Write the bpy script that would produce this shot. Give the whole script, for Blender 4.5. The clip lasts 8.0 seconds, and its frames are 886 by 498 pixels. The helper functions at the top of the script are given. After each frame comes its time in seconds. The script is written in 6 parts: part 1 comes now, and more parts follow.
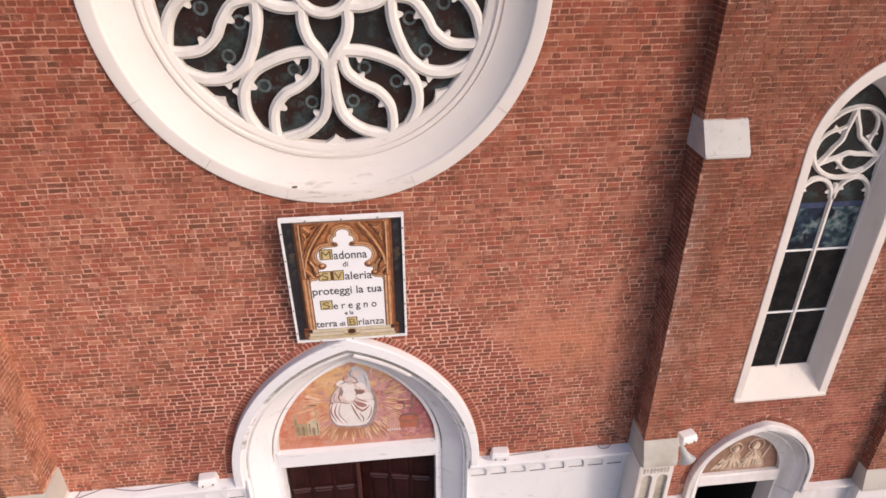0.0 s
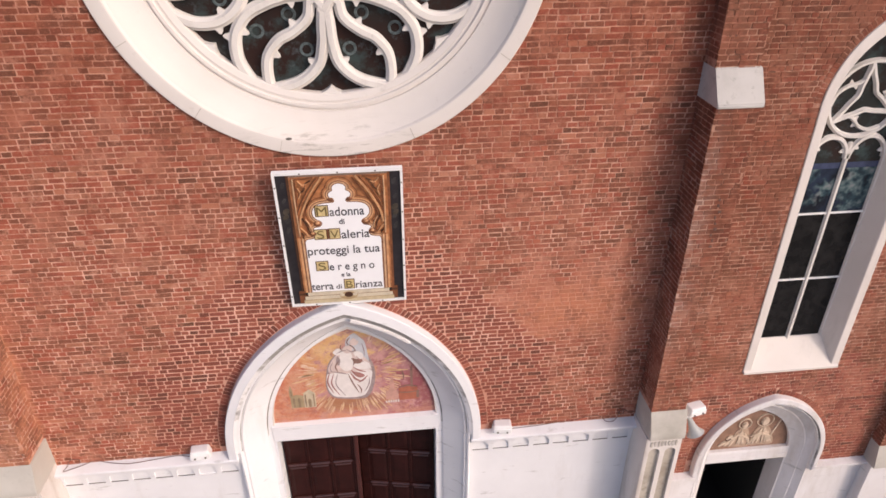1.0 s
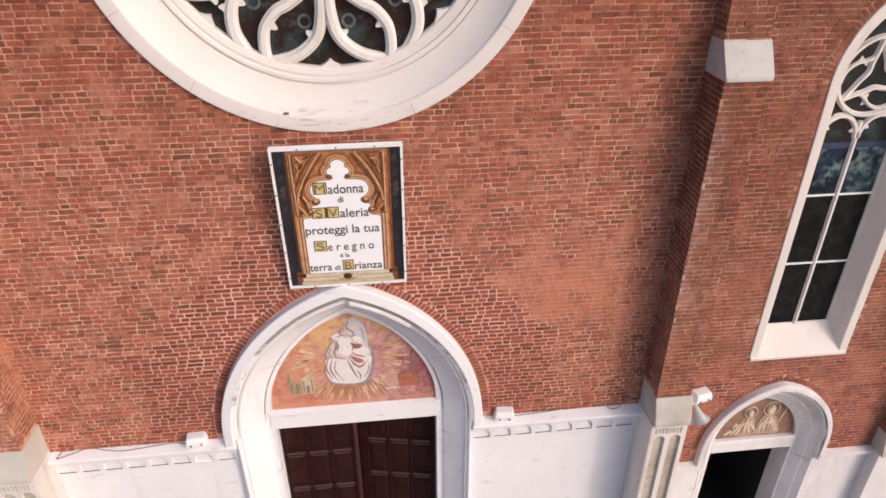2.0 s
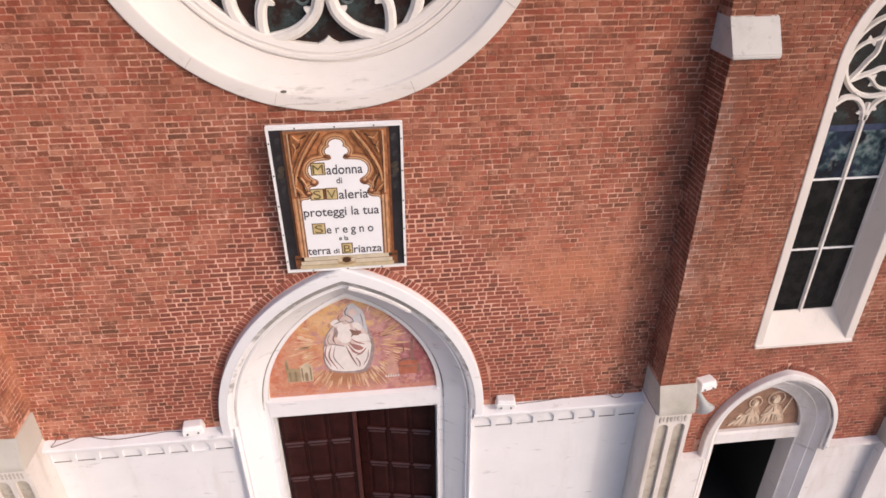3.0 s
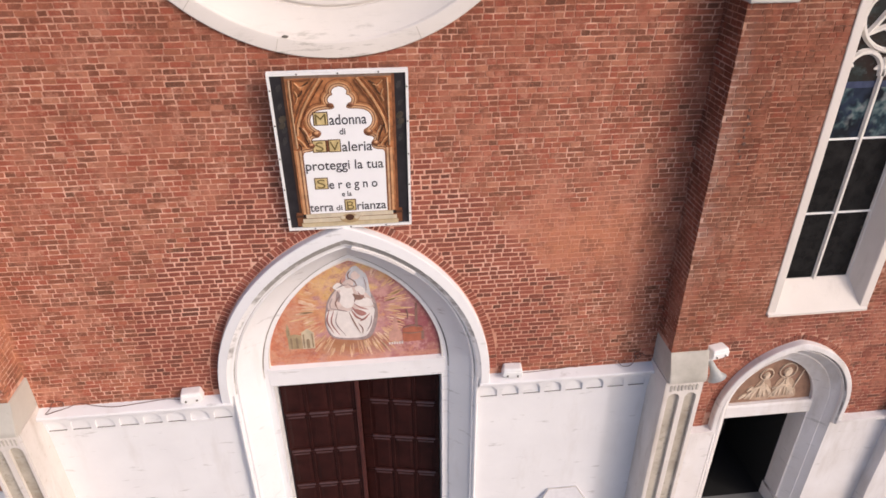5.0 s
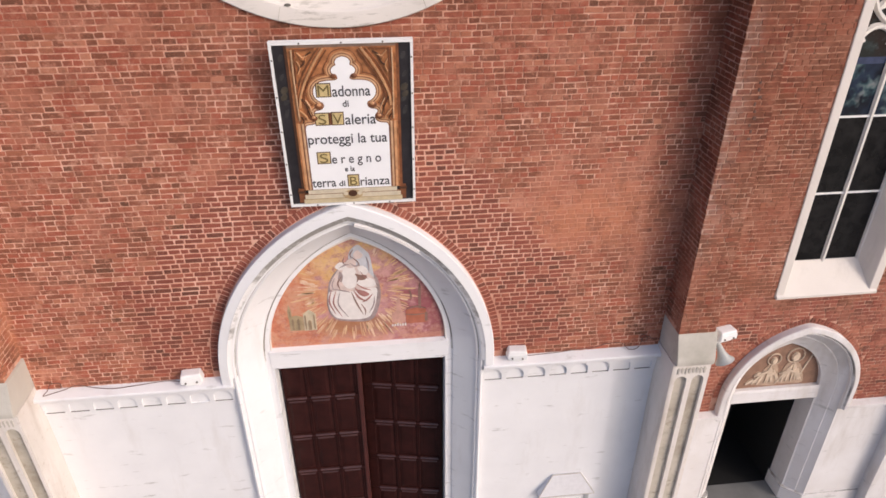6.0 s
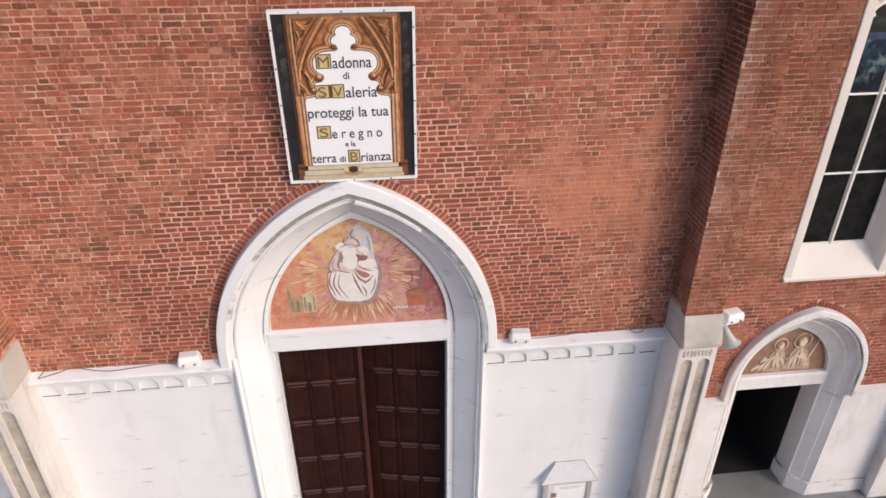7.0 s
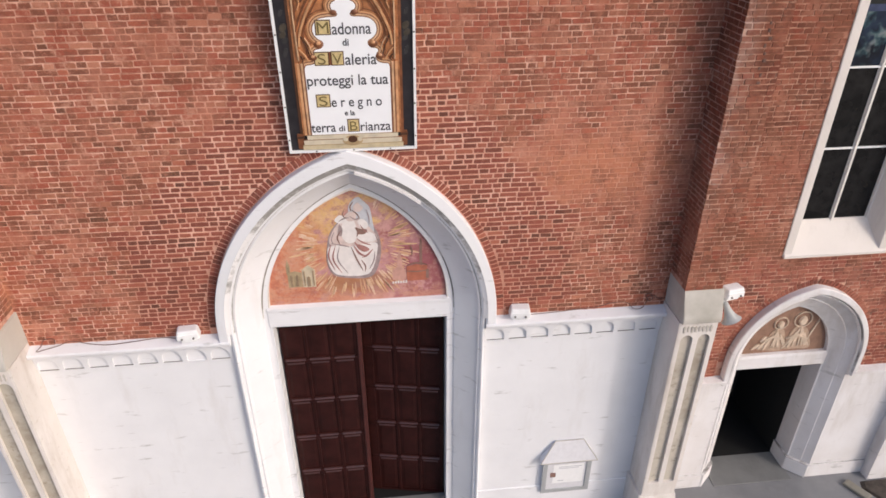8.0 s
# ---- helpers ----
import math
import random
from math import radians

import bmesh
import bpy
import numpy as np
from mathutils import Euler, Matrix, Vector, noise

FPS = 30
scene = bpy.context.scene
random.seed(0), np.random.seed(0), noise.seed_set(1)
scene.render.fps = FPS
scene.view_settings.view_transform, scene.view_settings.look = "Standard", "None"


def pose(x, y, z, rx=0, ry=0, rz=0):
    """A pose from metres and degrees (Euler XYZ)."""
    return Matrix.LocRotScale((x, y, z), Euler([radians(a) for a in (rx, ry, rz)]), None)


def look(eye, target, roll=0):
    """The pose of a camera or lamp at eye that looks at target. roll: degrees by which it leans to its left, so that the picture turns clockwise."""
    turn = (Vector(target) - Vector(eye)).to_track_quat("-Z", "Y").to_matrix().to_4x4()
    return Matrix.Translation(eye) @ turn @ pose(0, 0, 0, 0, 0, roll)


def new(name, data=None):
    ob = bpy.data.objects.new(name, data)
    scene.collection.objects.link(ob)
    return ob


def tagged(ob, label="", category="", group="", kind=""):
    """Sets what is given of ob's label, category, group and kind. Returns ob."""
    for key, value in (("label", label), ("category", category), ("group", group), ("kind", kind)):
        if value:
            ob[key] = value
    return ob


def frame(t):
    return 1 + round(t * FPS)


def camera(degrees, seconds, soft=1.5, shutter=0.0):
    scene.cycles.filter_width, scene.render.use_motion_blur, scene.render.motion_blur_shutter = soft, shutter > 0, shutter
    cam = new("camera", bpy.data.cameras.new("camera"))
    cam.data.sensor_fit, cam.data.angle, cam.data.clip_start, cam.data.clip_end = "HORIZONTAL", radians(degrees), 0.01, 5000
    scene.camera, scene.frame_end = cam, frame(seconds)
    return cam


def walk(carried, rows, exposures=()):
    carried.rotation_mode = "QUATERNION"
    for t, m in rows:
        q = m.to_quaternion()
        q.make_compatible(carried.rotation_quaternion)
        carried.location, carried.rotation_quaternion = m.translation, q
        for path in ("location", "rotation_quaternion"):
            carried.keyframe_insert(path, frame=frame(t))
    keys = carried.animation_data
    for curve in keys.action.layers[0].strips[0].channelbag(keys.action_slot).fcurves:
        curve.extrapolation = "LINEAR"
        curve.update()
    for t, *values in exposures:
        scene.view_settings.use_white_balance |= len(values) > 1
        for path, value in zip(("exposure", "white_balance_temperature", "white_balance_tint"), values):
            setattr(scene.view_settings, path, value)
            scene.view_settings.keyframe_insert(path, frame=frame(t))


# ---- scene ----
cam = camera(68.0, 8.0, soft=1.6)
SUN, SUN_SOFT, SKY, EXPOSURE = 0.85, 1.6, 0.22, -0.31
PATH = [
    (0, (0.615, -8.517, 14.2), (0.802, -6.799, 13.192), -0.2),
    (0.5, (0.596, -8.503, 13.757), (0.785, -6.786, 12.749), -0.2),
    (1, (0.603, -8.487, 13.486), (0.791, -6.77, 12.478), -0.2),
    (1.5, (0.595, -8.458, 13.291), (0.784, -6.741, 12.283), -0.2),
    (3, (0.579, -8.416, 12.83), (0.768, -6.699, 11.822), -0.2),
    (3.5, (0.571, -8.403, 12.679), (0.76, -6.686, 11.671), -0.2),
    (4, (0.538, -8.417, 12.512), (0.729, -6.701, 11.503), -0.2),
    (4.5, (0.517, -8.446, 12.339), (0.706, -6.728, 11.332), -0.2),
    (6, (0.414, -8.479, 11.798), (0.604, -6.761, 10.791), -0.1),
    (6.5, (0.398, -8.476, 11.624), (0.586, -6.758, 10.617), -0.1),
    (7, (0.385, -8.477, 11.445), (0.574, -6.76, 10.438), -0.1),
    (7.5, (0.374, -8.495, 11.261), (0.564, -6.776, 10.256), -0.0),
    (8, (0.367, -8.647, 11.089), (0.557, -6.931, 10.08), 0.0),
]
walk(cam, [(t, look(eye, target, roll)) for t, eye, target, roll in PATH], [(0.0, EXPOSURE, 6400, 17), (4.5, EXPOSURE, 6380, 16), (8.0, EXPOSURE - 0.05, 6100, 11)])

# ---------------------------------------------------------------- light
SUN_AZ, SUN_EL = 48.0, 30.0          # degrees to the right of the facade's normal, and up
world = bpy.data.worlds.new("sky")
scene.world = world
world.use_nodes = True
wn = world.node_tree
sky = wn.nodes.new("ShaderNodeTexSky")
sky.sky_type = 'NISHITA'
sky.sun_disc = False
sky.sun_elevation = radians(SUN_EL)
sky.sun_rotation = radians(180 - SUN_AZ)
sky.air_density, sky.dust_density = 1.0, 4.5
wn.nodes["Background"].inputs["Strength"].default_value = SKY
wn.links.new(sky.outputs[0], wn.nodes["Background"].inputs["Color"])
sun = new("sun", bpy.data.lights.new("sun", 'SUN'))
sun.data.energy, sun.data.angle, sun.data.color = SUN, radians(SUN_SOFT), (1.0, 0.93, 0.90)
sdir = Vector((math.sin(radians(SUN_AZ)) * math.cos(radians(SUN_EL)), -math.cos(radians(SUN_AZ)) * math.cos(radians(SUN_EL)), math.sin(radians(SUN_EL))))
sun.matrix_world = look(sdir * 60, (0, 0, 0))


# ---------------------------------------------------------------- materials
class Nodes:
    """A small builder for node materials in world coordinates."""

    def __init__(self, name, rough=0.8, metal=0.0):
        self.m = bpy.data.materials.new(name)
        self.m.use_nodes = True
        self.t = self.m.node_tree
        self.b = self.t.nodes["Principled BSDF"]
        self.b.inputs["Roughness"].default_value = rough
        self.b.inputs["Metallic"].default_value = metal
        self.g = self.t.nodes.new("ShaderNodeNewGeometry")
        self.pos = self.g.outputs["Position"]

    def link(self, a, b):
        self.t.links.new(a, b)

    def scaled(self, v):
        n = self.t.nodes.new("ShaderNodeMapping")
        n.inputs["Scale"].default_value = v
        self.link(self.pos, n.inputs["Vector"])
        return n.outputs[0]

    def noise(self, scale, detail=4, rough=0.55, stretch=None, kind='fac'):
        n = self.t.nodes.new("ShaderNodeTexNoise")
        n.inputs["Scale"].default_value = scale
        n.inputs["Detail"].default_value = detail
        n.inputs["Roughness"].default_value = rough
        self.link(self.scaled(stretch) if stretch else self.pos, n.inputs["Vector"])
        return n.outputs[0] if kind == 'fac' else n.outputs[1]

    def ramp(self, fac, stops):
        n = self.t.nodes.new("ShaderNodeValToRGB")
        e = n.color_ramp.elements
        while len(e) < len(stops):
            e.new(0.5)
        for el, (p, c) in zip(e, stops):
            el.position = p
            el.color = (*c, 1) if len(c) == 3 else c
        self.link(fac, n.inputs[0])
        return n.outputs[0]

    def grey(self, fac, lo, hi, a=0.0, b=1.0):
        n = self.t.nodes.new("ShaderNodeMapRange")
        n.inputs[1].default_value, n.inputs[2].default_value = lo, hi
        n.inputs[3].default_value, n.inputs[4].default_value = a, b
        self.link(fac, n.inputs[0])
        return n.outputs[0]

    def mix(self, fac, a, b, blend='MIX'):
        n = self.t.nodes.new("ShaderNodeMix")
        n.data_type, n.blend_type = 'RGBA', blend
        for v, k in ((fac, 0), (a, 6), (b, 7)):
            if isinstance(v, (int, float)):
                n.inputs[k].default_value = v
            elif isinstance(v, tuple):
                n.inputs[k].default_value = (*v, 1)
            else:
                self.link(v, n.inputs[k])
        return n.outputs[2]

    def math(self, op, a, b):
        n = self.t.nodes.new("ShaderNodeMath")
        n.operation = op
        for v, k in ((a, 0), (b, 1)):
            if isinstance(v, (int, float)):
                n.inputs[k].default_value = v
            else:
                self.link(v, n.inputs[k])
        return n.outputs[0]

    def done(self, colour, bump=None, strength=0.3, dist=0.01, rough=None):
        if isinstance(colour, tuple):
            self.b.inputs["Base Color"].default_value = (*colour, 1)
        else:
            self.link(colour, self.b.inputs["Base Color"])
        if rough is not None:
            self.link(rough, self.b.inputs["Roughness"])
        if bump is not None:
            n = self.t.nodes.new("ShaderNodeBump")
            n.inputs["Strength"].default_value = strength
            n.inputs["Distance"].default_value = dist
            self.link(bump, n.inputs["Height"])
            self.link(n.outputs[0], self.b.inputs["Normal"])
        return self.m


MORTAR = (0.74, 0.455, 0.35)


def worn_mask(n):
    """Where rubbed mortar and brick have run into one colour, the same in bricks and joints; a large rubbed patch beside the portal."""
    xyz = n.t.nodes.new("ShaderNodeSeparateXYZ")
    n.link(n.pos, xyz.inputs[0])
    x, z = xyz.outputs[0], xyz.outputs[2]
    dx, dz = n.math('MULTIPLY', n.math('SUBTRACT', x, 3.75), 0.70), n.math('MULTIPLY', n.math('SUBTRACT', z, 7.22), 1.25)
    far = n.math('SQRT', n.math('ADD', n.math('MULTIPLY', dx, dx), n.math('MULTIPLY', dz, dz)), 0.0)
    far = n.math('ADD', far, n.grey(n.noise(3.0, 6, 0.65), 0.3, 0.7, -0.35, 0.35))
    rub = n.grey(far, 0.30, 0.95, 1.0, 0.0)
    wide = n.grey(far, 0.6, 1.9, 0.07, 0.0)
    reach = n.math('SUBTRACT', n.math('MINIMUM', n.math('SUBTRACT', 9.42, n.math('MULTIPLY', z, 0.95)), 3.35), n.math('ABSOLUTE', x, 0.0))
    fresh = n.math('MULTIPLY', n.grey(reach, -0.08, 0.08), n.grey(z, 8.58, 8.66, 1.0, 0.0))     # fresh pointing beside the portal
    high = n.grey(x, 5.0, 5.2, 0.0, 0.04)
    sunlit = n.grey(x, -5.0, -5.1)     # left pier: its sunlit, smoother orange look is put into the colour
    high = n.math('ADD', high, n.math('MULTIPLY', sunlit, 0.11))
    wear = n.math('ADD', n.math('ADD', n.noise(1.9, 8, 0.68), n.math('ADD', wide, n.math('MULTIPLY', rub, 0.16))), high)
    mask = n.math('MULTIPLY', n.grey(wear, 0.495, 0.61, 0.0, 0.86), n.grey(fresh, 0.0, 1.0, 1.0, 0.10))
    tone = n.ramp(n.noise(0.9, 7, 0.68), [(0.30, (0.22, 0.088, 0.054)), (0.42, (0.35, 0.130, 0.080)), (0.50, (0.43, 0.160, 0.098)),
                                              (0.58, (0.50, 0.200, 0.125)), (0.72, (0.50, 0.245, 0.175))])
    tone = n.mix(n.grey(n.noise(8, 6, 0.7), 0.38, 0.66, 0.0, 0.55), tone, (0.50, 0.235, 0.165))
    tone = n.mix(n.grey(n.noise(11, 5, 0.7), 0.55, 0.70, 0.0, 0.6), tone, (0.23, 0.095, 0.058))
    tone = n.mix(n.math('MULTIPLY', rub, n.grey(n.noise(5, 6, 0.7), 0.3, 0.6, 0.20, 0.7)), tone, (0.60, 0.235, 0.118))
    tone = n.mix(n.math('MULTIPLY', sunlit, 0.75), tone, n.mix(n.grey(n.noise(3.5, 7, 0.72), 0.4, 0.62), (0.46, 0.185, 0.095), (0.60, 0.285, 0.155)))
    return mask, tone, fresh


def browned(n, browning):
    """Browner brick, darker with height; also puts the pier's shade into the colour."""
    xyz = n.t.nodes.new("ShaderNodeSeparateXYZ")
    n.link(n.pos, xyz.inputs[0])
    return n.math('MULTIPLY', n.grey(n.noise(0.8, 6, 0.6), 0.25, 0.7, browning, browning * 0.4), n.math('MULTIPLY', n.grey(xyz.outputs[2], 5.0, 10.5, 0.72, 1.45), n.grey(xyz.outputs[0], -5.3, -4.5)))


def upper_brown(n):
    """Browns and darkens the upper half of the nave front, in uneven fields."""
    xyz = n.t.nodes.new("ShaderNodeSeparateXYZ")
    n.link(n.pos, xyz.inputs[0])
    rise = n.math('ADD', xyz.outputs[2], n.grey(n.noise(1.1, 7, 0.68), 0.3, 0.7, -1.6, 1.6))
    return n.math('MULTIPLY', n.grey(rise, 8.6, 12.0, 0.0, 0.95), n.grey(n.noise(3.0, 6, 0.7), 0.36, 0.60, 0.55, 1.0))


def bloom(n):
    """A whitish salt bloom along one edge of the pier."""
    xyz = n.t.nodes.new("ShaderNodeSeparateXYZ")
    n.link(n.pos, xyz.inputs[0])
    edge = n.math('MULTIPLY', n.grey(xyz.outputs[0], 5.07, 5.40, 1.0, 0.0), n.grey(xyz.outputs[0], 5.083, 5.086, 0.0, 1.0))
    tall = n.math('MULTIPLY', n.grey(xyz.outputs[2], 6.2, 7.4), n.grey(xyz.outputs[2], 9.8, 10.8, 1.0, 0.0))
    return n.math('MULTIPLY', n.math('MULTIPLY', edge, tall), n.grey(n.noise(3.5, 6, 0.7), 0.40, 0.58, 0.0, 0.8))


def brick_material(name, single, worn, browning=0.0):
    n = Nodes(name, 0.9)
    if single:
        info = n.t.nodes.new("ShaderNodeObjectInfo")
        rnd = info.outputs["Random"]
    else:
        rnd = n.g.outputs["Random Per Island"]
    if worn:
        base = n.ramp(rnd, [(0.0, (0.10, 0.042, 0.023)), (0.025, (0.15, 0.056, 0.031)), (0.14, (0.215, 0.071, 0.040)), (0.34, (0.260, 0.086, 0.049)), (0.48, (0.325, 0.080, 0.047)),
                            (0.66, (0.385, 0.098, 0.058)), (0.80, (0.43, 0.126, 0.072)), (0.90, (0.31, 0.115, 0.064)), (0.95, (0.50, 0.195, 0.115)), (1.0, (0.53, 0.235, 0.150))])
    else:
        base = n.ramp(rnd, [(0.0, (0.11, 0.036, 0.025)), (0.15, (0.175, 0.047, 0.032)), (0.5, (0.245, 0.060, 0.041)), (0.85, (0.30, 0.078, 0.052)), (1.0, (0.39, 0.125, 0.078))])
    fine = n.noise(55, 4, 0.7)
    col = n.mix(n.grey(fine, 0.3, 0.7, 0.0, 0.35), base, (0.24, 0.092, 0.052))
    mask, tone, fresh = worn_mask(n)
    if worn:
        col = n.mix(n.math('MULTIPLY', mask, 0.88), col, tone)
        grime = n.grey(n.noise(2.9, 7, 0.74), 0.49, 0.60, 0.0, 0.62)
        col = n.mix(grime, col, (0.185, 0.072, 0.043))
        slurry = n.grey(n.noise(17, 6, 0.75), 0.52, 0.66, 0.0, 0.66)
        col = n.mix(slurry, col, (0.49, 0.188, 0.124))
        col = n.mix(n.grey(n.noise(4.2, 7, 0.74), 0.545, 0.63, 0.0, 0.72), col, (0.55, 0.265, 0.185))
        if browning:
            col = n.mix(n.grey(n.noise(6.5, 7, 0.74), 0.53, 0.66, 0.0, 0.65), col, (0.46, 0.205, 0.140))
            col = n.mix(n.grey(n.noise(8.5, 6, 0.72), 0.52, 0.62, 0.0, 0.55), col, (0.17, 0.062, 0.036))
            col = n.mix(n.grey(n.noise(1.7, 7, 0.74), 0.49, 0.57, 0.0, 0.55), col, (0.235, 0.105, 0.060))
            col = n.mix(n.grey(n.noise(2.3, 7, 0.74), 0.53, 0.61, 0.0, 0.55), col, (0.52, 0.265, 0.185))
            col = n.mix(browned(n, browning), col, (0.56, 0.445, 0.385), 'MULTIPLY')
            col = n.mix(n.math('MULTIPLY', bloom(n), 0.45), col, (0.53, 0.37, 0.31))
        else:
            col = n.mix(upper_brown(n), col, (0.71, 0.545, 0.465), 'MULTIPLY')
    else:
        col = n.mix(n.math('MULTIPLY', mask, 0.6), col, tone)
        col = n.mix(n.grey(n.noise(19, 6, 0.75), 0.54, 0.68, 0.0, 0.48), col, (0.49, 0.22, 0.15))
    return n.done(col, n.noise(45, 5, 0.7), 0.45, 0.006)


def mortar_material(name="mortar", browning=0.0):
    n = Nodes(name, 0.92)
    col = n.mix(n.grey(n.noise(3.1, 7, 0.70), 0.38, 0.56), (0.36, 0.150, 0.098), MORTAR)
    mask, tone, fresh = worn_mask(n)
    col = n.mix(fresh, col, n.mix(n.grey(n.noise(2.0, 6, 0.66), 0.4, 0.6), (0.62, 0.325, 0.235), (0.80, 0.505, 0.395)))
    xyz = n.t.nodes.new("ShaderNodeSeparateXYZ")
    n.link(n.pos, xyz.inputs[0])
    course_z = n.math('ADD', xyz.outputs[2], n.grey(n.noise(1.6, 6, 0.66), 0.3, 0.7, -0.5, 0.5))     # fresh pointing turns browner and less pale in the lower courses
    col = n.mix(n.math('MULTIPLY', fresh, n.grey(course_z, 5.6, 6.6, 0.55, 0.0)), col, (0.44, 0.195, 0.13))
    col = n.mix(mask, col, n.mix(n.grey(n.noise(6, 6, 0.7), 0.38, 0.60, 0.0, 0.7), tone, (0.68, 0.345, 0.24)))
    col = n.mix(n.grey(n.noise(9, 6, 0.7), 0.56, 0.72, 0, 0.55), col, (0.27, 0.125, 0.080))
    if browning:
        col = n.mix(n.grey(n.noise(2.6, 7, 0.72), 0.49, 0.57, 0.0, 0.75), col, (0.70, 0.45, 0.35))
        col = n.mix(n.grey(n.noise(5.5, 6, 0.72), 0.55, 0.62, 0.0, 0.8), col, (0.12, 0.060, 0.040))
        col = n.mix(browned(n, browning), col, (0.55, 0.44, 0.38), 'MULTIPLY')
        col = n.mix(bloom(n), col, (0.60, 0.46, 0.40))
    else:
        col = n.mix(upper_brown(n), col, (0.68, 0.50, 0.42), 'MULTIPLY')
    return n.done(col, n.noise(90, 4), 0.5, 0.005)


def plaster_material(name, a, b, stain=(0.45, 0.42, 0.38), amount=0.35, streak=True, low=0.56):
    n = Nodes(name, 0.75)
    col = n.mix(n.grey(n.noise(1.3, 6, 0.6), 0.3, 0.7), a, b)
    st = n.grey(n.noise(1.0, 6, 0.65, (2.2, 2.2, 0.5) if streak else None), low, low + 0.2, 0.0, amount)
    col = n.mix(st, col, stain)
    spot = n.grey(n.noise(9, 5, 0.7), low + 0.11, low + 0.25, 0.0, amount)
    col = n.mix(spot, col, stain)
    return n.done(col, n.noise(35, 5, 0.6), 0.12, 0.006)


BRICK_W = brick_material("worn brick", False, True)
BRICK_N = brick_material("repointed brick", False, False)
BRICK_S = brick_material("browned brick", False, True, 1.0)
BRICK_1 = brick_material("single brick", True, True)
BRICK_1S = brick_material("single browned brick", True, True, 1.0)
BRICK_1N = brick_material("single repointed brick", True, False)
MORT = mortar_material()
MORT_S = mortar_material("browned mortar", 0.85)


def limewash_material(name="white painted plaster", a=(0.79, 0.785, 0.81), b=(0.735, 0.73, 0.755), stain=0.25, low=0.56):
    n = Nodes(name, 0.75)
    col = n.mix(n.grey(n.noise(1.3, 6, 0.6), 0.3, 0.7), a, b)
    col = n.mix(n.grey(n.noise(1.0, 6, 0.65, (2.2, 2.2, 0.5)), low, low + 0.22, 0.0, stain), col, (0.46, 0.41, 0.37))
    dash = n.grey(n.noise(1.0, 6, 0.62, (1.9, 1.9, 8.5)), 0.615, 0.72, 0.0, 0.62)
    col = n.mix(dash, col, (0.36, 0.35, 0.34))
    col = n.mix(n.grey(n.noise(9, 5, 0.7), 0.66, 0.8, 0.0, 0.25), col, (0.45, 0.42, 0.40))
    return n.done(col, n.noise(35, 5, 0.6), 0.12, 0.006)


WHITE = limewash_material()
WHITE_S = limewash_material("stained white plaster", (0.755, 0.735, 0.75), (0.68, 0.65, 0.65), 0.5, 0.47)
PILASTER = plaster_material("stained limestone", (0.74, 0.69, 0.66), (0.66, 0.61, 0.57), (0.42, 0.34, 0.27), 0.5, True, 0.48)
CREAM = plaster_material("cream limestone", (0.73, 0.675, 0.64), (0.67, 0.62, 0.58), (0.40, 0.36, 0.32), 0.35, True, 0.53)
CAP = plaster_material("stained pale stone", (0.56, 0.54, 0.52), (0.47, 0.45, 0.43), (0.27, 0.26, 0.24), 0.7, False, 0.46)


def ring_material():
    """Cream stone with rain marks gathered at the foot of the ring."""
    n = Nodes("rose ring stone", 0.75)
    col = n.mix(n.grey(n.noise(1.3, 6, 0.6), 0.3, 0.7), (0.715, 0.668, 0.635), (0.665, 0.62, 0.585))
    xyz = n.t.nodes.new("ShaderNodeSeparateXYZ")
    n.link(n.pos, xyz.inputs[0])
    low = n.math('MULTIPLY', n.grey(xyz.outputs[2], 10.25, 10.62, 1.0, 0.0), n.grey(n.math('ABSOLUTE', n.math('SUBTRACT', xyz.outputs[0], 0.15), 0.0), 0.5, 1.5, 1.0, 0.25))
    run = n.grey(n.noise(1.0, 6, 0.7, (2.2, 2.0, 12.0)), 0.53, 0.68, 0.0, 0.7)
    col = n.mix(n.math('MULTIPLY', low, run), col, (0.22, 0.20, 0.17))
    col = n.mix(n.grey(n.noise(5, 6, 0.7), 0.62, 0.76, 0.0, 0.35), col, (0.42, 0.37, 0.33))
    return n.done(col, n.noise(35, 5, 0.6), 0.12, 0.006)


RING_STONE = ring_material()
STONE = plaster_material("grey weathered stone", (0.57, 0.54, 0.49), (0.48, 0.45, 0.405), (0.27, 0.25, 0.21), 0.5, False, 0.52)
TRACERY = plaster_material("tracery stone", (0.75, 0.715, 0.68), (0.67, 0.635, 0.60), (0.36, 0.33, 0.31), 0.4, True, 0.50)
PAVE = plaster_material("grey paving stone", (0.235, 0.235, 0.24), (0.18, 0.18, 0.19), (0.12, 0.12, 0.12), 0.5, False)


def plain(name, colour, rough=0.6, metal=0.0, vary=0.25, scale=12):
    n = Nodes(name, rough, metal)
    dark = tuple(c * (1 - vary) for c in colour)
    return n.done(n.mix(n.grey(n.noise(scale, 5), 0.3, 0.7), colour, dark), n.noise(scale * 6, 3), 0.1, 0.003)


